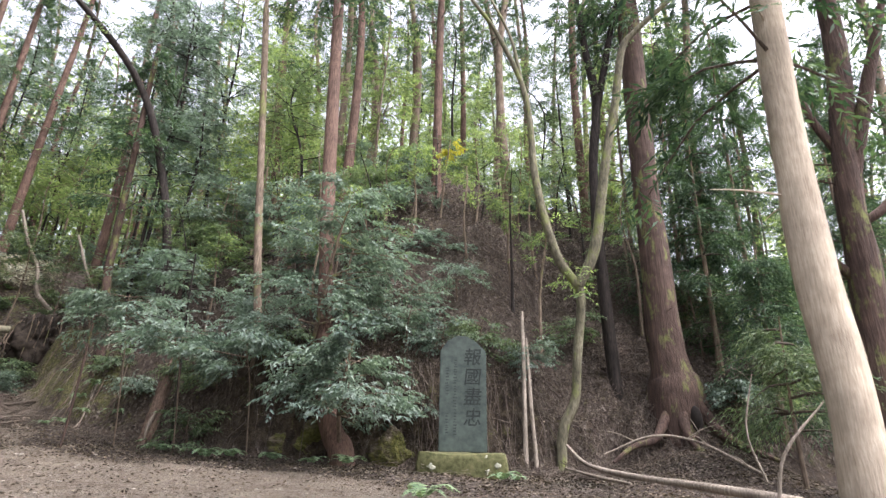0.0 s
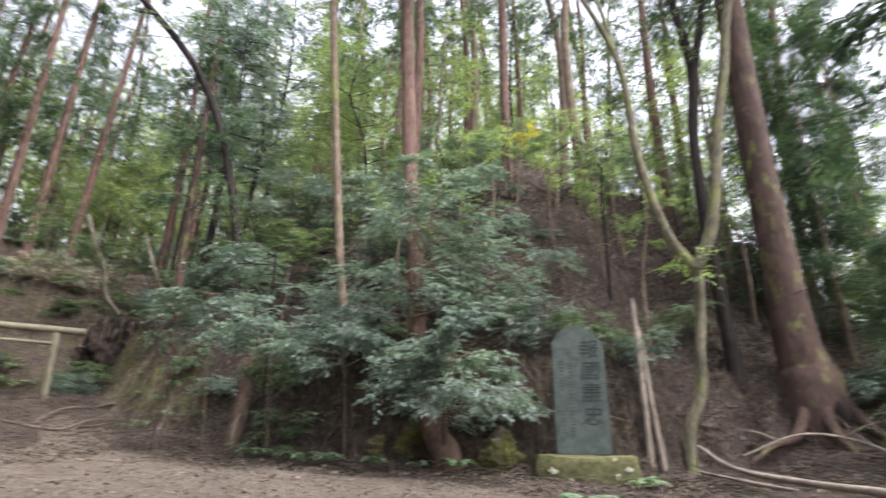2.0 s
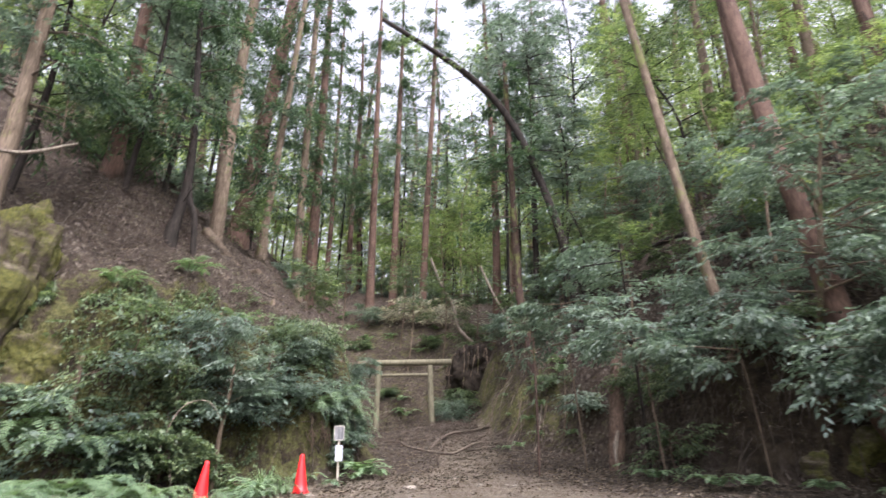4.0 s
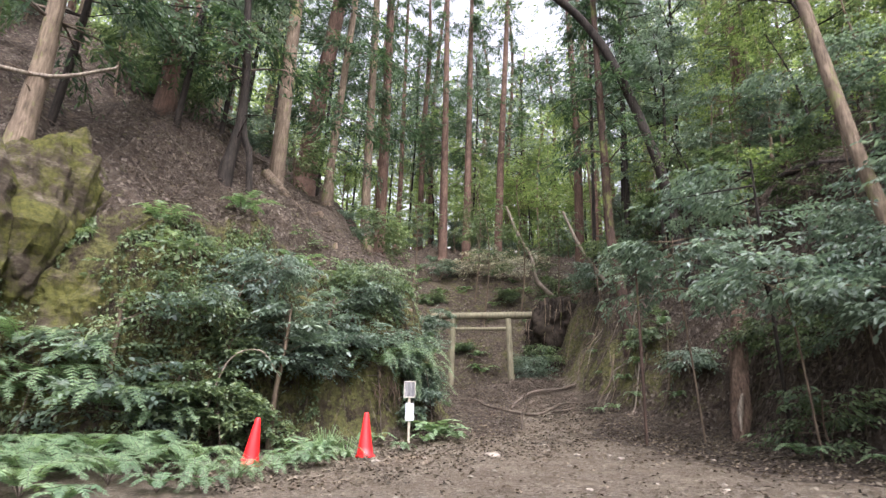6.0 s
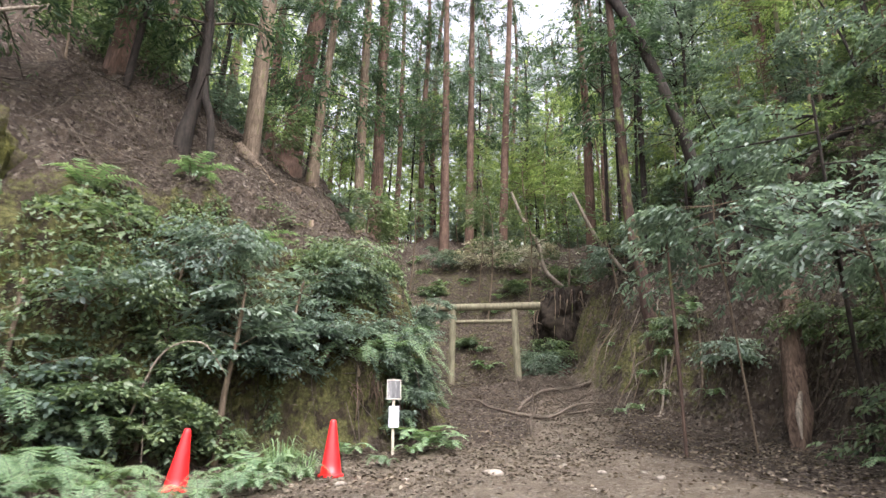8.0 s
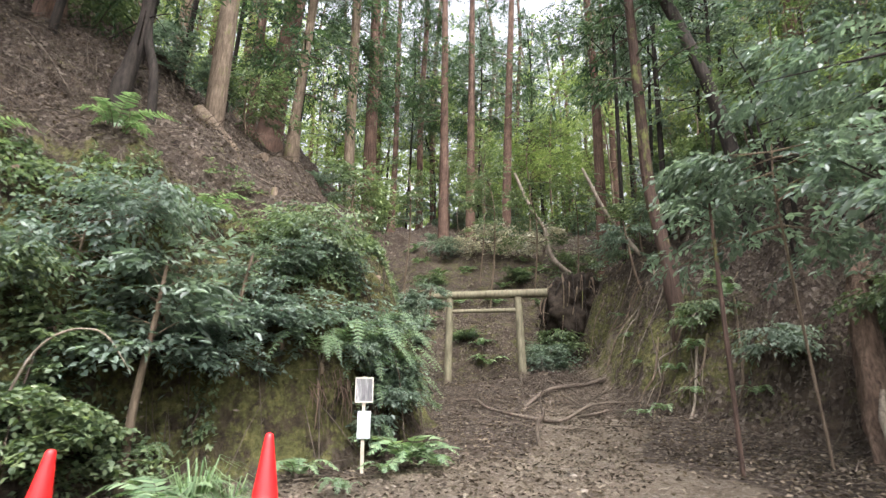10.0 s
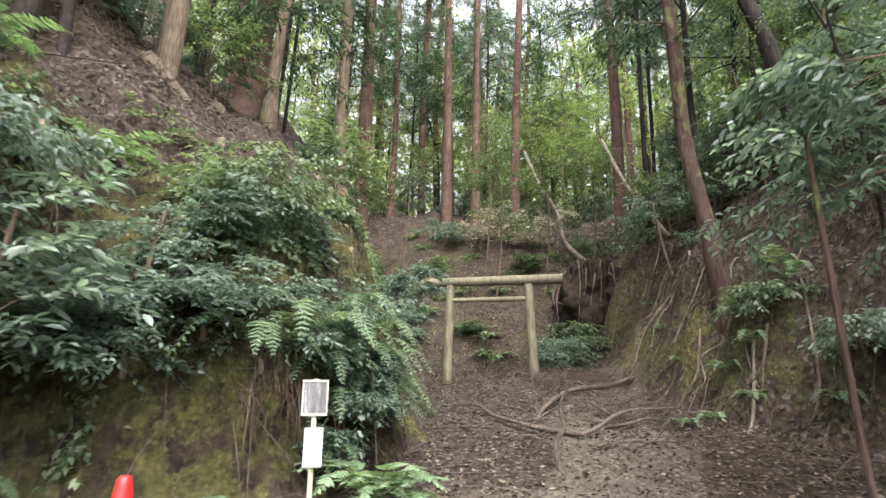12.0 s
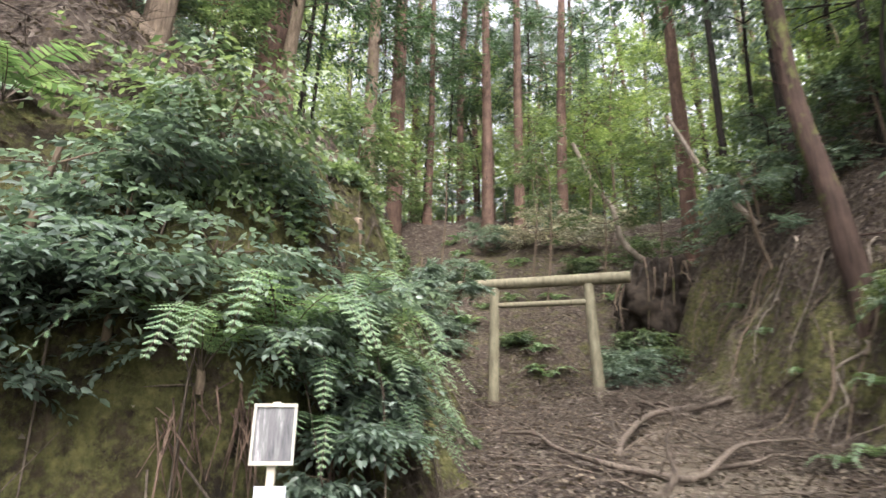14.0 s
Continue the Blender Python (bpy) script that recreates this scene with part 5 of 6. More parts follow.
scatter((low_shrub, [0, 1, 2, 3]), [q for q in spots(60, -26, 9, 16, 34, 1.3, lambda x, y: behind(x, y, 2.0, 13), taken) if not (-1.5 < q[0] < 7 and q[1] < 24.5)] + spots(12, -36, -18, 2, 24, 1.4, lambda x, y: behind(x, y, 5.5, 12), taken) + spots(22, -42, -26, 24, 40, 1.2, lambda x, y: (y - x) * 0.7071 > 39, taken))

for i, (x, y, h) in enumerate(((-24.0, 11.5, 10), (-19.6, 8.0, 8), (-21.8, 10.0, 9.5), (-27.5, 17.0, 11), (-18.6, 5.2, 7), (-16.0, 26.2, 19), (-13.6, 24.6, 10), (-18.0, 29.5, 12), (-15.4, 24.8, 18), (-36, 30, 17), (-33, 34, 18), (-38, 26, 17), (-31.5, 38, 18), (-36, 36, 19), (-40, 31, 19), (-17.4, 25.6, 21), (-14.0, 27.5, 18), (-19.5, 30.5, 20), (-27.0, 14.0, 15), (-30.0, 18.5, 16), (-14.8, 26.6, 9))):
    z = ground_at(x, y)
    broadleaf("evergreen_tree", [(x, y, z), (x + 0.2, y + 0.1, z + 0.4 * h), (x + 0.5, y, z + 0.75 * h), (x + 0.4, y - 0.2, z + h)], [0.09, 0.07, 0.03], BARK_DARK, LEAF_SHRUB, "dark evergreen tree with hanging layered sprays on the bank", "tree", wood_rng, 24 if h < 15 else 40, 0.35, 2.6 if h < 15 else 3.2, 18, 9, (0.16, 0.036), "evergreen trees on the bank", 7, rise=(-0.15, 0.35), split=False, hang=0.5)
for x, y, h in ((-23.2, 24.6, 6), (-25.3, 26.2, 7), (-22.0, 26.0, 5), (-26.6, 22.6, 6.5), (-20.3, 26.6, 6)):
    z = ground_at(x, y)
    broadleaf("gully_sapling", [(x, y, z), (x + 0.2, y + 0.1, z + 0.4 * h), (x + 0.3, y, z + 0.75 * h), (x + 0.1, y - 0.2, z + h)], [0.035, 0.03, 0.012], BARK_GREY, LEAF_MID, "thin sapling with airy flat sprays in the gully", "sapling", wood_rng, 14, 0.45, 1.9, 12, 9, (0.14, 0.034), "saplings in the gully", 6, rise=(-0.1, 0.3), split=False)

for i, (x, y, s) in enumerate(((-7.3, 16.2, 1.0), (-6.4, 16.3, 1.2), (-5.3, 16.0, 1.1), (-4.5, 15.8, 0.9), (-1.2, 15.9, 1.2), (-0.2, 16.4, 1.0), (0.9, 16.3, 0.9), (-1.6, 16.8, 1.3), (-6.0, 17.4, 1.3), (-7.4, 17.8, 1.1), (2.3, 16.8, 0.9), (-3.0, 17.6, 1.2), (-8.6, 18.6, 0.9), (-4.9, 18.2, 1.1), (0.2, 18.0, 1.2), (4.2, 18.4, 1.0), (8.2, 16.6, 1.0), (-11.0, 19.4, 0.6), (-12.4, 20.3, 0.6))):
    z = ground_at(x, y)
    broadleaf("bank_shrub", [(x, y, z), (x, y - 0.2, z + 0.5 * s), (x + 0.1, y - 0.4, z + s)], [0.025, 0.02, 0.01], BARK_GREY, LEAF_SHRUB if i % 3 else LEAF_MID, "straggling evergreen shrub on the leaf-strewn bank", "shrub", wood_rng, 14, 0.15, 1.15 * s, 13, 9, (0.12, 0.028), "shrubs on the bank", 5, full=False, rise=(-0.3, 0.35), split=False, hang=0.5)
for i, (y, z, s) in enumerate(((8.6, 3.4, 1.0), (7.4, 3.2, 1.0), (9.3, 4.2, 0.8), (12.0, 4.6, 0.8))):
    x, y, z = on_bank(y, z)
    broadleaf("bank_shrub", [(x, y, z), (x + 0.3, y, z + 0.4 * s), (x + 0.5, y, z + 0.8 * s)], [0.025, 0.02, 0.01], BARK_GREY, LEAF_MID if i % 2 else LEAF_SHRUB, "light leafy shrub on the steep bank", "shrub", wood_rng, 18, 0.1, 1.25 * s, 15, 9, (0.105, 0.025), "shrubs on the bank", 5, full=False, rise=(-0.4, 0.35), split=False, hang=0.6)



def thin_sapling(k):
    r = np.random.default_rng(500 + k)
    h = 3.2 + 0.9 * k
    p = [(0, 0, 0), (r.normal(0, 0.12), r.normal(0, 0.12), h * 0.4), (r.normal(0, 0.3), r.normal(0, 0.3), h * 0.75), (r.normal(0, 0.4), r.normal(0, 0.4), h)]
    return broadleaf("thin_sapling", p, [0.045 + 0.01 * k, 0.035, 0.012], (BARK_DARK, BARK_GREY)[k % 2], (LEAF_MID, LEAF_LIGHT)[k % 2], "thin sapling with a few airy sprays on the hillside", "sapling", r, 9, 0.4, 1.2, 9, 8, (0.12, 0.03), "saplings on the hillside", 6, rise=(-0.1, 0.4), split=False)


scatter((thin_sapling, [0, 1, 2, 3]), spots(26, -5, 7.5, 17.2, 25, 0.9, lambda x, y: behind(x, y, 1.8, 11), taken) + spots(16, -17, -6, 18.5, 27, 1.0, lambda x, y: behind(x, y, 2.2, 11), taken))

# ---- the far wood, the mossy rock, creepers and bare roots ----


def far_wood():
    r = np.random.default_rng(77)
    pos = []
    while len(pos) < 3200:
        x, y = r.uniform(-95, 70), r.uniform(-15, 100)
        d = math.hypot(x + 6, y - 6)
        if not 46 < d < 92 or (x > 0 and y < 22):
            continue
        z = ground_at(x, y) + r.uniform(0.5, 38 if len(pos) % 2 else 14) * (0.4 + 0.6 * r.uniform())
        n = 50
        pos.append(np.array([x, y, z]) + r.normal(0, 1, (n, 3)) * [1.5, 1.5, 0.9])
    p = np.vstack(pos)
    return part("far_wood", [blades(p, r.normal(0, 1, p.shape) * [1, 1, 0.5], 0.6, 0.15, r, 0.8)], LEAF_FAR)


tagged(far_wood(), "distant light green foliage of the wood beyond the ridge, haze in its colour", "far woods", kind="stuff")


def mossy_rock(cx, cy, cz, sx, sy, sz, seed):
    bm = bmesh.new()
    bmesh.ops.create_icosphere(bm, subdivisions=5, radius=1.0)
    co = np.array([v.co[:] for v in bm.verts])
    step = np.round(fbm(co[:, 0] * 1.6, co[:, 1] * 1.6, co[:, 2] * 1.6, seed) * 4) / 4
    k = 1 + 0.22 * fbm(co[:, 0] * 1.2, co[:, 1] * 1.2, co[:, 2] * 1.2, seed) + 0.24 * step + 0.05 * fbm(co[:, 0] * 6, co[:, 1] * 6, co[:, 2] * 6, seed + 3)
    for v, s in zip(bm.verts, k):
        v.co = (v.co.x * s * sx, v.co.y * s * sy, v.co.z * s * sz)
    ob = bm_part("mossy_rock", bm, MOSS_ROCK, None, "", False)
    ob.location = (cx, cy, cz)
    return tagged(ob, "weathered cliff rock with yellow-green moss in the steep bank", "rock")


mossy_rock(-17.3, 5.2, 4.7, 0.9, 1.0, 2.1, 61)
mossy_rock(-16.75, 6.2, 3.2, 0.8, 1.0, 1.2, 67)
mossy_rock(-3.9, 15.5, 1.35, 0.75, 0.5, 0.7, 73)
mossy_rock(-1.4, 15.4, 1.2, 0.6, 0.4, 0.6, 79)
mossy_rock(-16.9, 3.2, 4.0, 1.1, 1.5, 2.6, 71)


def creepers():
    r = np.random.default_rng(88)
    n = 150000
    x, y = r.uniform(-19, -13.5, n), r.uniform(2, 17, n)
    dr, dl = banks(x, y)
    mask = vnoise(x * 0.9, y * 0.9, 0, 91) + 0.6 * vnoise(x * 3, y * 3, 0, 92)
    keep = (dl > -0.25) & (dl < 1.3) & (mask > 0.0 + 0.15 * smooth(9.0, 11.0, y)) & ((dl > -0.25 + 0.8 * smooth(8.5, 9.5, y)) | (mask > 0.62))
    x, y = x[keep], y[keep]
    z = height(x, y) + r.uniform(0.0, 0.1, len(x))
    p = np.stack([x + r.uniform(0, 0.12, len(x)), y, z], 1)
    return part("creepers", [blades(p, r.normal(0, 0.7, p.shape) + [0.8, -0.1, -0.5], 0.1, 0.028, r, 0.5)], LEAF_MID)


tagged(creepers(), "small-leaved creepers covering the foot of the bank", "creepers", kind="stuff")


def bare_root(i, r):
    for _ in range(200):
        x, y = r.uniform(-18.0, -11.5), r.uniform(18, 26)
        dr, dl = banks(np.array([x]), np.array([y]))
        if 0.8 < dr[0] < 2.4:
            break
    pts = []
    for s in range(7):
        pts.append((x, y, ground_at(x, y) + 0.025))
        e = 0.2
        gx, gy = (ground_at(x + e, y) - ground_at(x - e, y)), (ground_at(x, y + e) - ground_at(x, y - e))
        n = math.hypot(gx, gy) + 1e-6
        x, y = x - gx / n * 0.2 + r.normal(0, 0.13), y - gy / n * 0.2 + r.normal(0, 0.13)
    w = r.uniform(0.012, 0.032)
    fallen("bare_root", pts, [w, w, w * 0.7, w * 0.3], BARK_GREY if i % 3 else DEADWOOD, "bare tree root running down the mossy bank", "root", 5, None, 0, i + 1)


root_rng = np.random.default_rng(14)
for i in range(28):
    bare_root(i, root_rng)

# ---- ferns ----
fern_rng = np.random.default_rng(31)
for x, y, n, s in ((-13.9, 12.75, 8, 0.7), (-13.6, 12.2, 7, 0.4), (-14.3, 11.3, 8, 0.5), (-13.4, 9.4, 10, 0.7), (-13.6, 7.4, 11, 0.9), (-12.4, 6.6, 11, 0.4), (-14.0, 7.0, 11, 1.1), (-14.4, 7.9, 10, 0.8), (-13.4, 6.3, 11, 0.95), (-14.7, 6.4, 11, 1.3), (-14.3, 5.5, 11, 1.3), (-13.1, 5.3, 11, 1.0), (-15.0, 5.2, 11, 1.35), (-15.0, 7.1, 11, 1.2), (-12.4, 5.6, 11, 0.5), (-13.8, 4.5, 11, 1.2), (-15.2, 5.9, 11, 1.4),
                   (-12.6, 8.9, 8, 0.35), (-13.5, 9.1, 8, 0.5), (-5.4, 14.5, 7, 0.55), (-4.3, 14.5, 7, 0.5), (-2.4, 14.2, 7, 0.6), (-6.0, 14.4, 8, 0.55), (-3.3, 14.4, 6, 0.4), (-0.25, 9.9, 8, 0.55), (1.3, 13.0, 7, 0.45), (1.6, 13.3, 6, 0.3), (-7.4, 15.0, 7, 0.5), (-13.4, 12.9, 7, 0.4)):
    fern("fern", g(x, y), fern_rng, n + 2 if s > 0.7 else n, s * 0.8 if s > 0.7 else s, pairs=20 if s > 0.7 else 17, lacy=s > 0.7)

for y, z, s, f in ((11.9, 2.6, 0.75, 7), (12.5, 2.75, 0.8, 9), (13.0, 2.8, 0.7, 8), (13.5, 2.6, 0.7, 10), (13.9, 2.2, 0.6, 10), (13.9, 1.95, 0.6, 9), (13.1, 2.0, 0.6, 9), (10.2, 3.0, 0.5, 8), (12.9, 1.45, 0.5, 9), (13.6, 2.9, 0.65, 9), (14.0, 2.6, 0.65, 9), (13.3, 3.2, 0.6, 9), (14.2, 2.2, 0.55, 8), (13.7, 2.05, 0.55, 8), (13.0, 2.4, 0.6, 8)):
    fern("large_fern", on_bank(y, z), fern_rng, f, s, "large pale green fern arching out of the bank", (0.75, -0.25), pairs=24, group="ferns on the bank", sag=-0.05, lacy=True)
for y, z, s in ((5.2, 1.6, 1.0), (5.9, 1.8, 1.05), (6.6, 1.5, 1.0), (6.2, 2.2, 0.95), (7.4, 1.3, 0.8), (5.4, 2.5, 1.0), (4.8, 2.0, 1.0), (9.6, 1.3, 0.5)):
    fern("bank_fern", on_bank(y, z), fern_rng, 14, 0.85 * s, "tall pale fern with spreading fronds at the foot of the bank", (0.6, -0.15), pairs=20, group="ferns at the foot of the bank", sag=0.12, lacy=True)
for x, y, dz, s in ((-16.5, 10.3, 0, 0.7), (-16.6, 8.9, 0, 0.7), (-16.5, 7.2, 0, 0.7)):
    fern("bank_fern", g(x, y, dz), fern_rng, 10, s, "large arching fern hanging from the mossy bank", (0.35, 0.1), group="ferns on the bank")

for x, y, s in ((-13.26, 19.39, 0.4), (-12.67, 19.83, 0.42), (-13.16, 19.83, 0.45), (-15.4, 22.0, 0.3), (-12.3, 20.8, 0.6), (-13.44, 18.79, 0.35), (-12.6, 19.5, 0.35), (-16.6, 23.7, 0.35), (-12.0, 20.2, 0.5), (-14.4, 20.6, 0.25), (-11.3, 19.2, 0.4)):
    fern("bank_fern", g(x, y), fern_rng, 6, s, "small green fern on the rooty bank beside the path", (-0.3, -0.5), pairs=16, group="ferns on the rooty bank", sag=0.1)
for x, y, s in ((-12.9, 8.75, 0.4), (-12.75, 9.05, 0.42), (-12.6, 8.3, 0.45), (-12.9, 7.9, 0.5), (-13.2, 11.3, 0.32), (-13.3, 8.8, 0.45), (-12.4, 7.6, 0.45), (-12.8, 7.2, 0.55), (-13.1, 9.8, 0.4), (-12.0, 7.0, 0.4)):
    fern("fern", g(x, y), fern_rng, 9, s, "low pale fern spreading at the track's edge", pairs=18, sag=0.15, lacy=True)


def grass_tuft(x, y, count, length, label):
    root = thing("grass_tuft", g(x, y), label, "grass")
    a = fern_rng.uniform(0, 6.28, count)
    n = length * fern_rng.uniform(0.5, 1.15, count)
    out = np.stack([np.cos(a), np.sin(a), np.zeros(count)], 1)
    side = np.stack([-np.sin(a), np.cos(a), np.zeros(count)], 1) * 0.006
    rise = fern_rng.uniform(0.55, 1.0, count)
    foot = out * fern_rng.uniform(0.0, 0.09, (count, 1))
    mid = foot + out * (0.3 * n)[:, None] + np.array([0, 0, 1.0]) * (0.75 * n * rise)[:, None]
    tip = foot + out * (0.85 * n)[:, None] + np.array([0, 0, 1.0]) * (0.5 * n * rise)[:, None]
    v = np.stack([foot - side, foot + side, mid - side, mid + side, tip], 1).reshape(-1, 3)
    b = np.arange(count)[:, None] * 5
    f = np.concatenate([b + [[0, 1, 3]], b + [[0, 3, 2]], b + [[2, 3, 4]]], 1).reshape(-1, 3)
    tagged(part("foliage", [(v, f, 0)], LEAF_FERN, root), kind="stuff")
    return root


grass_tuft(-13.55, 9.75, 150, 0.7, "pale green arching grass tuft between the cones")
grass_tuft(-13.35, 10.05, 90, 0.45, "small green grass tuft beside a cone")

for x, y, s in ((-14.15, 12.95, 0.85), (-13.8, 13.0, 0.5)):
    fern("sword_fern", g(x, y), fern_rng, 8, s, "upright sword fern with broad leaflets beside the signboard", (0.1, -0.1), pairs=13, group="ferns by the signboard", sag=0.45)

# ---- dry shrubs and green tufts on the gully slope ----
LEAF_PALE = leaf_material("pale_dry_shrub_leaf", (0.22, 0.21, 0.17), (0.38, 0.365, 0.32), (0.58, 0.56, 0.5), 0.25, 0.6, 0.3)
gully_rng = np.random.default_rng(61)
for x, y, s, mat, lab in ((-26.6, 28.6, 1.8, LEAF_PALE, "pale dry-leaved shrub below the cedars"), (-25.6, 29.4, 1.8, LEAF_PALE, "pale dry-leaved shrub below the cedars"), (-27.4, 27.8, 1.4, LEAF_PALE, "pale dry-leaved shrub below the cedars"), (-24.4, 30.0, 1.7, LEAF_PALE, "pale dry-leaved shrub below the cedars"),
                          (-24.8, 21.4, 0.8, LEAF_SHRUB, "small dark shrub on the gully slope"), (-23.6, 20.6, 0.6, LEAF_SHRUB, "small dark shrub on the gully slope"), (-18.7, 22.6, 0.8, LEAF_SHRUB, "dark green shrub behind the torii gate"), (-19.4, 24.0, 0.9, LEAF_MID, "leafy green shrub below the undercut bank"), (-18.3, 26.6, 1.3, LEAF_SHRUB, "dark shrub above the undercut bank"), (-17.4, 27.6, 1.5, LEAF_SHRUB, "dark shrub above the undercut bank"), (-19.3, 23.2, 0.7, LEAF_SHRUB, "dark green shrub behind the torii gate"), (-22.5, 29.8, 1.4, LEAF_MID, "green shrub on the gully side"), (-21.4, 28.2, 1.2, LEAF_MID, "green shrub on the gully side"), (-24.0, 27.2, 0.5, LEAF_MID, "small green tuft on the gully slope"), (-22.4, 22.4, 0.35, LEAF_MID, "small green tuft on the gully slope"), (-26.5, 24.0, 0.5, LEAF_MID, "small green tuft on the gully slope")):
    z = ground_at(x, y)
    broadleaf("gully_shrub", [(x, y, z), (x + 0.05, y, z + 0.5 * s), (x, y + 0.1, z + s)], [0.03, 0.02, 0.01], TWIG, mat, lab, "shrub", gully_rng, 18, 0.1, 0.95 * s, 12, 8, (0.13, 0.035), "shrubs in the gully", 5, rise=(-0.2, 0.5), split=False)

for i in range(26):
    u, v = gully_rng.uniform(30, 40), gully_rng.uniform(-3.2, 3.6)
    x, y = -0.7071 * u + 0.7071 * v, 0.7071 * u + 0.7071 * v
    fern("gully_fern", g(x, y), gully_rng, 8, float(gully_rng.uniform(0.35, 0.7)), "small green fern growing on the gully slope", pairs=12, group="ferns in the gully")

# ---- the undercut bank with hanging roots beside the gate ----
# Solid earth lump; its near-black colour stands for shade in the bank's hollow.
EARTH = plain_material("shade_darkened_earth", (0.008, 0.006, 0.005), (0.045, 0.036, 0.027), 5, 0.95, 0.1, 0.08)
undercut = thing("undercut_bank", (-19.6, 25.5, ground_at(-19.9, 25.2)), "lump of earth with hanging roots beside the gate, coloured dark for the shade of the undercut", "bank")
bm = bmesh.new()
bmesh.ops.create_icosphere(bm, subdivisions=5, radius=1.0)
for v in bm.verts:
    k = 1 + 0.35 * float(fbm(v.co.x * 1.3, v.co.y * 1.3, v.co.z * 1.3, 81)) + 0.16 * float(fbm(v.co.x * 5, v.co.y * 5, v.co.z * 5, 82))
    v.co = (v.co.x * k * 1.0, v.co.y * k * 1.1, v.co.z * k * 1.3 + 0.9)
bm_part("earth", bm, EARTH, undercut, "crumbling earth with the shade of the hollow in its colour", True)
for i in range(26):
    a = -3.3 + i * 0.13 + gully_rng.uniform(-0.1, 0.1)
    s = gully_rng.uniform(0.9, 1.15)
    p = np.array([0.85 * math.cos(a), 0.95 * math.sin(a), gully_rng.uniform(1.5, 2.1)])
    q = np.array([1.05 * s * math.cos(a + gully_rng.uniform(-0.3, 0.3)), 1.2 * s * math.sin(a), gully_rng.uniform(0.7, 1.3)])
    e = np.array([1.15 * s * math.cos(a + gully_rng.uniform(-0.6, 0.6)), 1.3 * s * math.sin(a), gully_rng.uniform(-0.4, 0.5)])
    w = gully_rng.uniform(0.015, 0.04)
    part("root", stem_chunks(*tube([p * 0.75, p, q, e], [w, w, w * 0.7, w * 0.3], 5, 4, 0.2, i + 1)), BARK_DARK if i % 2 == 0 else BARK_GREY, undercut)

# ---- loose stones on the track ----
stone_rng = np.random.default_rng(17)


def stone(x, y, s, label="pale stone lying on the gravel track"):
    bm = bmesh.new()
    bmesh.ops.create_icosphere(bm, subdivisions=2, radius=s)
    k = float(stone_rng.uniform(0, 50))
    for v in bm.verts:
        v.co *= 1 + 0.3 * float(vnoise(v.co.x / s * 1.3 + k, v.co.y / s * 1.3, v.co.z / s * 1.3, 3))
    bmesh.ops.scale(bm, vec=(1.25, 0.9, 0.5), verts=bm.verts)
    ob = bm_part("stone", bm, STONE_GREY, None, "", True)
    ob.location = g(x, y, s * 0.12)
    ob.rotation_euler = (0, 0, float(stone_rng.uniform(0, 6)))
    return tagged(ob, label, "stone", "loose stones on the track")


for x, y, s in [(-11.6, 12.0, 0.13), (-12.4, 10.0, 0.08), (-9.6, 13.0, 0.07), (-10.4, 12.9, 0.07), (-10.1, 13.5, 0.06)] + [(float(stone_rng.uniform(-13, 0)), float(stone_rng.uniform(8, 14)), float(stone_rng.uniform(0.02, 0.05))) for _ in range(70)]:
    stone(x, y, s)

# ---- fallen leaves and twigs ----


def litter():
    r = np.random.default_rng(55)
    n = 130000
    x, y = r.uniform(-24, 9, n), r.uniform(7, 30, n)
    x[:34000], y[:34000] = r.uniform(-4, 9, 34000), r.uniform(13.5, 24, 34000)
    dr, dl = banks(x, y)
    u = (y - x) * 0.7071
    on_road = np.maximum(dr + 1.5 * smooth(-2.5, 0.5, x), dl + 1.6) < -2.6
    keep = (u < 44) & (~on_road | (r.uniform(0, 1, n) < np.where(u > 21, 0.5, 0.22))) & (u > 3)
    x, y = x[keep], y[keep]
    z = height(x, y) + 0.015
    n = len(x)
    a = r.uniform(0, 2 * np.pi, n)
    way = np.stack([np.cos(a), np.sin(a), r.normal(0, 0.35, n)], 1)
    return part("fallen_leaves", [blades(np.stack([x, y, z], 1), way, 0.085, 0.022, r, 0.5, 0.4)], LEAF_DRY)


tagged(litter(), "scattered dry brown leaves covering the slope and path", "fallen leaves", kind="stuff")


def rods(p, m, e, r0, r1):
    """Many thin bent three-sided rods at once."""
    n = len(p)
    line = np.stack([p, m, e], 1)
    d = unit(e - p)
    s = unit(np.cross(d, [0.13, 0.21, 1.0]))
    o = np.cross(d, s)
    rad = np.stack([r0, 0.8 * r0, r1], 1)
    a = np.arange(3) * 2 * np.pi / 3
    v = line[:, :, None] + rad[:, :, None, None] * (np.cos(a)[None, None, :, None] * s[:, None, None] + np.sin(a)[None, None, :, None] * o[:, None, None])
    base = np.arange(n)[:, None] * 9
    q = np.concatenate([base + [[k * 3 + j, k * 3 + (j + 1) % 3, k * 3 + 3 + (j + 1) % 3, k * 3 + 3 + j]] for k in (0, 1) for j in range(3)], 1).reshape(-1, 4)
    return v.reshape(-1, 3), q, 0


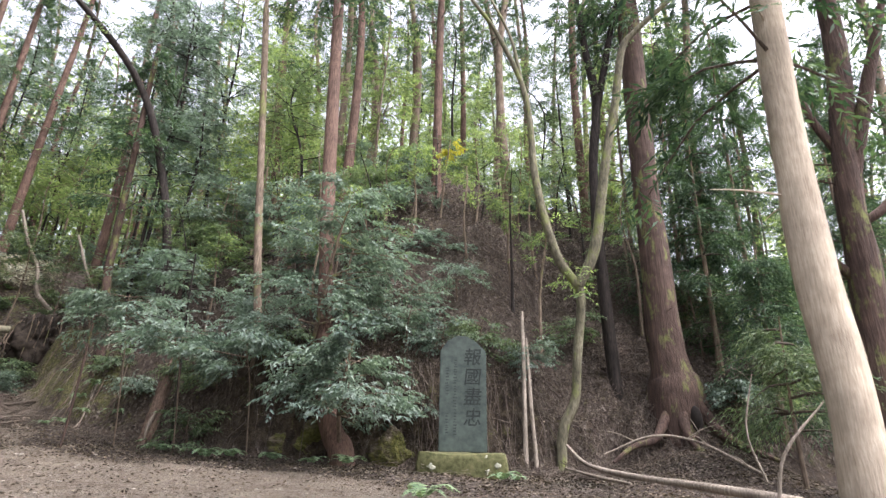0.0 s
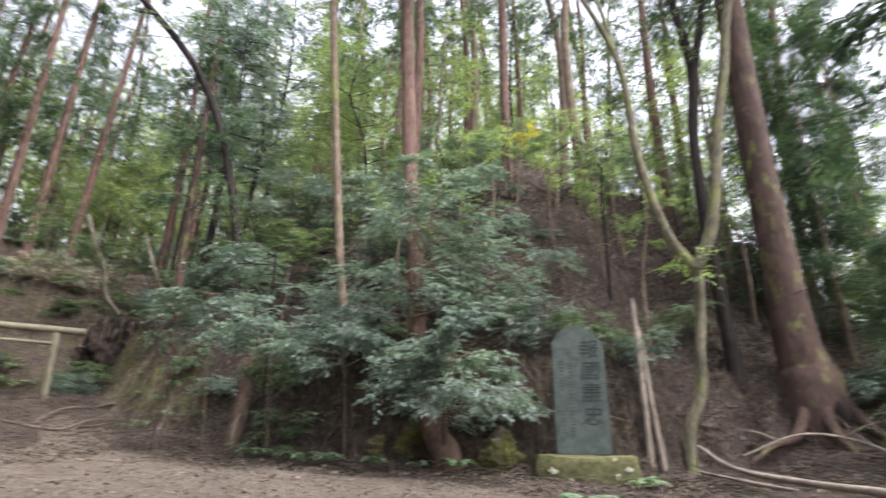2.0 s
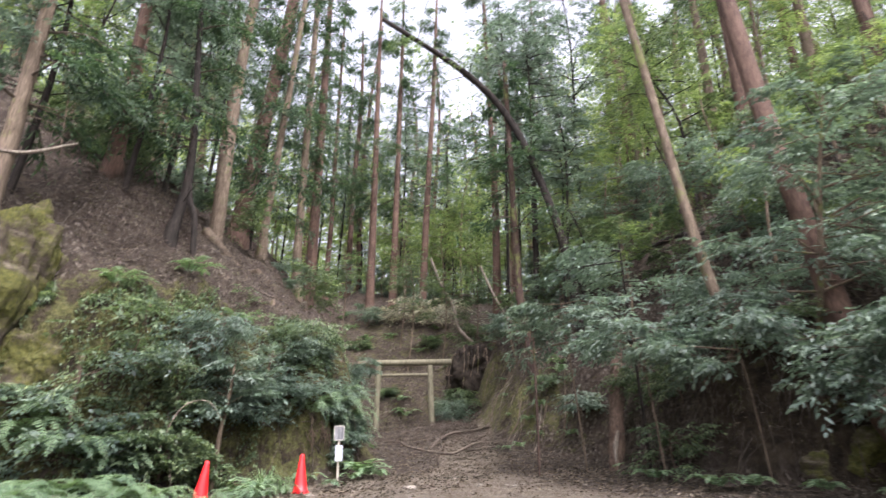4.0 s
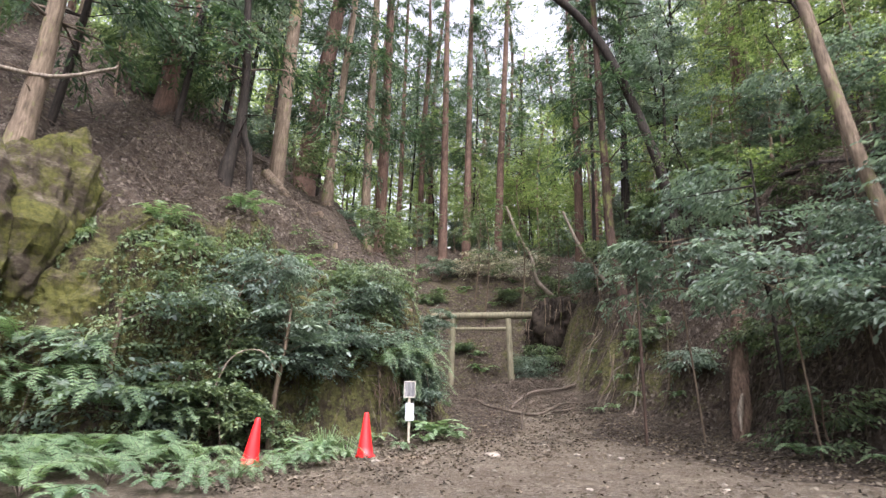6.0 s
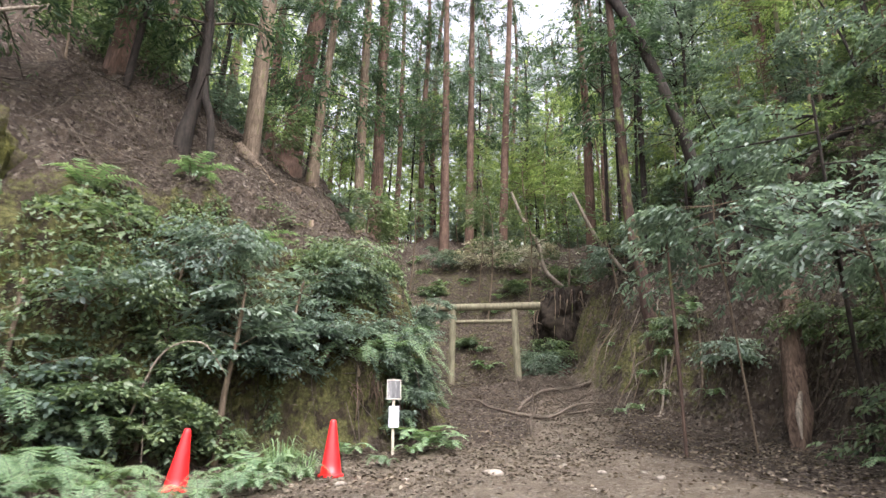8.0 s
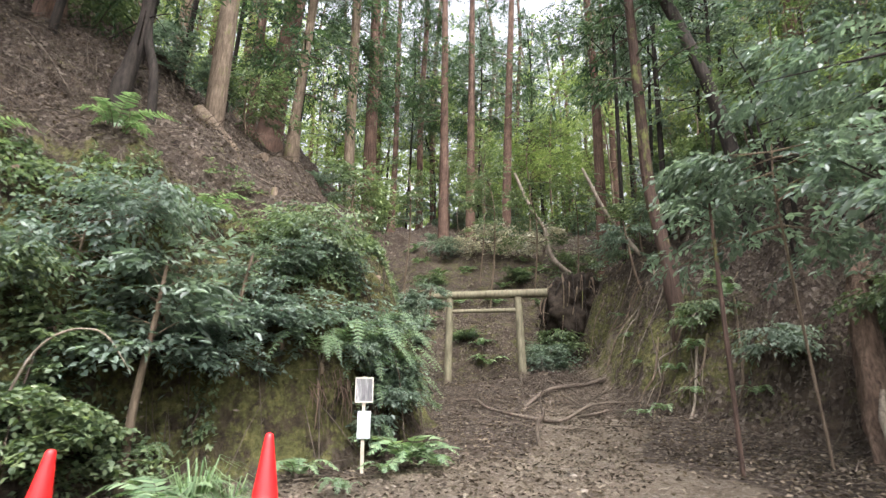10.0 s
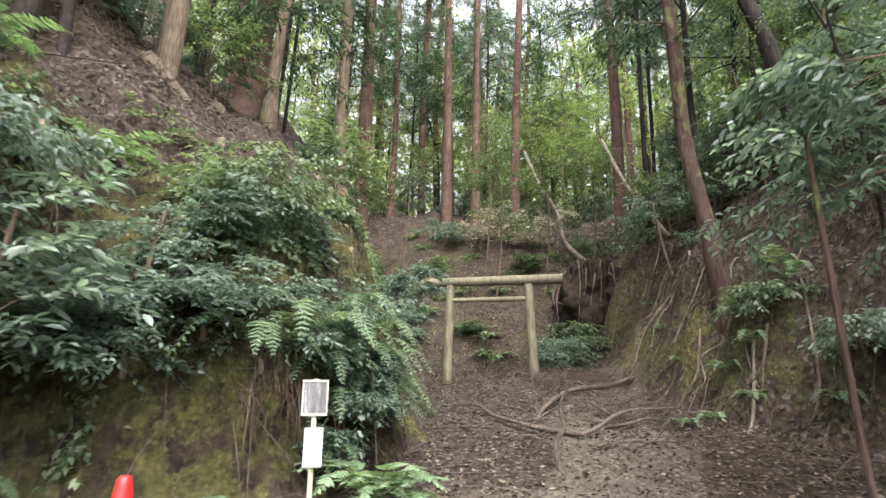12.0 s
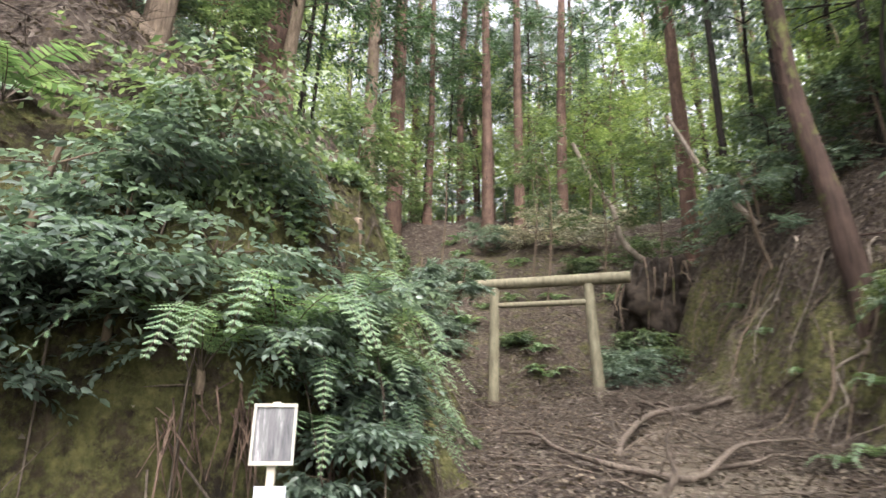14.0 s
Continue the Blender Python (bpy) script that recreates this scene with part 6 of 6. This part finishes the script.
def twigs():
    r = np.random.default_rng(56)
    n = 9000
    x, y = r.uniform(-24, 9, n), r.uniform(9, 29, n)
    x[:2600], y[:2600] = r.uniform(-1, 9, 2600), r.uniform(14, 21, 2600)
    dr, dl = banks(x, y)
    keep = (np.maximum(dr, dl) > -1.2) | ((y - x) * 0.7071 > 21.5)
    x, y = x[keep][:6000], y[keep][:6000]
    n = len(x)
    a, s = r.uniform(0, 6.28, n), r.uniform(0.2, 1.0, n)
    x2, y2 = x + np.cos(a) * s, y + np.sin(a) * s
    p = np.stack([x, y, height(x, y) + 0.03], 1)
    e = np.stack([x2, y2, height(x2, y2) + r.uniform(0.02, 0.22, n)], 1)
    m = (p + e) / 2 + r.normal(0, 0.04, (n, 3)) + [0, 0, 0.03]
    return part("fallen_twigs", [rods(p, m, e, r.uniform(0.006, 0.015, n), np.full(n, 0.003))], TWIG)


def rootlets():
    """Fine dry rootlets hanging down the cut bank."""
    r = np.random.default_rng(57)
    n = 9000
    x, y = r.uniform(-9, 1.5, n), r.uniform(14, 19, n)
    dr, dl = banks(x, y)
    keep = (dr > 0.35) & (dr < 1.3)
    x, y = x[keep][:700], y[keep][:700]
    n = len(x)
    z = height(x, y)
    s = r.uniform(0.2, 0.7, n)
    p = np.stack([x, y, z + 0.03], 1)
    y2 = y - s * 0.45
    x2 = x + r.normal(0, 0.12, n)
    e = np.stack([x2, y2, np.maximum(height(x2, y2) + 0.02, z - s)], 1)
    m = (p + e) / 2 + r.normal(0, 0.04, (n, 3)) + [0, -0.06, 0]
    return part("rootlets", [rods(p, m, e, r.uniform(0.004, 0.012, n), np.full(n, 0.003))], TWIG)


def sticks():
    """Longer dry sticks lying on the slopes."""
    r = np.random.default_rng(58)
    n = 5200
    x, y = r.uniform(-24, 10, n), r.uniform(4, 30, n)
    x[:900], y[:900] = r.uniform(-4, 8, 900), r.uniform(15.5, 24, 900)
    dr, dl = banks(x, y)
    keep = np.maximum(dr, dl) > 0.3
    x, y = x[keep][:2000], y[keep][:2000]
    n = len(x)
    a, s = r.uniform(0, 6.28, n), r.uniform(0.4, 1.7, n)
    x2, y2 = x + np.cos(a) * s, y + np.sin(a) * s
    p = np.stack([x, y, height(x, y) + 0.03], 1)
    e = np.stack([x2, y2, height(x2, y2) + r.uniform(0.02, 0.3, n)], 1)
    xm, ym = (x + x2) / 2 + r.normal(0, 0.06, n), (y + y2) / 2 + r.normal(0, 0.06, n)
    m = np.stack([xm, ym, np.maximum(height(xm, ym) + 0.04, (p[:, 2] + e[:, 2]) / 2)], 1)
    return part("fallen_sticks", [rods(p, m, e, r.uniform(0.008, 0.022, n), np.full(n, 0.004))], TWIG)


def withered():
    """Withered brown stalks hanging under the large ferns."""
    r = np.random.default_rng(59)
    p = []
    for y0, z0 in ((11.75, 2.4), (12.15, 2.45), (13.0, 2.2)):
        q = np.array(on_bank(y0, z0))
        p.append(q + np.stack([r.uniform(0.05, 0.3, 16), r.normal(0, 0.1, 16), r.uniform(-0.2, 0.1, 16)], 1))
    p = np.vstack(p)
    n = len(p)
    s = r.uniform(0.25, 0.75, n)
    e = p + np.stack([r.uniform(0.0, 0.2, n), r.normal(0, 0.12, n), -s], 1)
    m = (p + e) / 2 + np.stack([r.uniform(0.0, 0.15, n), r.normal(0, 0.05, n), r.uniform(0, 0.1, n)], 1)
    return part("withered_stalks", [rods(p, m, e, r.uniform(0.006, 0.014, n), np.full(n, 0.004))], ROTTEN)


tagged(sticks(), "long dry brown sticks lying about on the slopes", "sticks", kind="stuff")
tagged(withered(), "withered brown fern stalks hanging down the bank", "fern stalks", kind="stuff")
tagged(rootlets(), "fine dry rootlets hanging down the cut bank", "rootlets", kind="stuff")


def brush_heap(cx, cy, radius, count, seed):
    label = "heap of thin dead brushwood beside the path" if cy > 15 else "thin dead brushwood caught on the steep bank"
    r = np.random.default_rng(seed)
    a, d = r.uniform(0, 6.28, count), radius * np.sqrt(r.uniform(0, 1, count))
    x, y = cx + d * np.cos(a), cy + 0.8 * d * np.sin(a)
    c, n = r.uniform(0, 6.28, count), r.uniform(0.25, 0.8, count)
    x2, y2 = x + np.cos(c) * n, y + np.sin(c) * n
    z = height(x, y) + r.uniform(0, 0.3, count) * (1 - d / radius)
    p = np.stack([x, y, z], 1)
    e = np.stack([x2, y2, np.maximum(z + r.uniform(-0.05, 0.35, count), height(x2, y2) + 0.02)], 1)
    m = (p + e) / 2 + r.normal(0, 0.05, (count, 3))
    return tagged(part("brush_heap", [rods(p, m, e, np.full(count, 0.007), np.full(count, 0.003))], TWIG), label, "brushwood", kind="stuff")


brush_heap(-16.9, 20.6, 1.3, 420, 3)
brush_heap(-17.6, 8.4, 1.3, 260, 6)
brush_heap(-19.3, 7.8, 1.5, 260, 7)
brush_heap(-18.2, 10.4, 1.2, 160, 8)
brush_heap(-14.6, 18.9, 1.2, 220, 4)
brush_heap(-17.4, 17.8, 1.2, 140, 5)
tagged(twigs(), "thin dry twigs strewn over the slope", "twigs", kind="stuff")
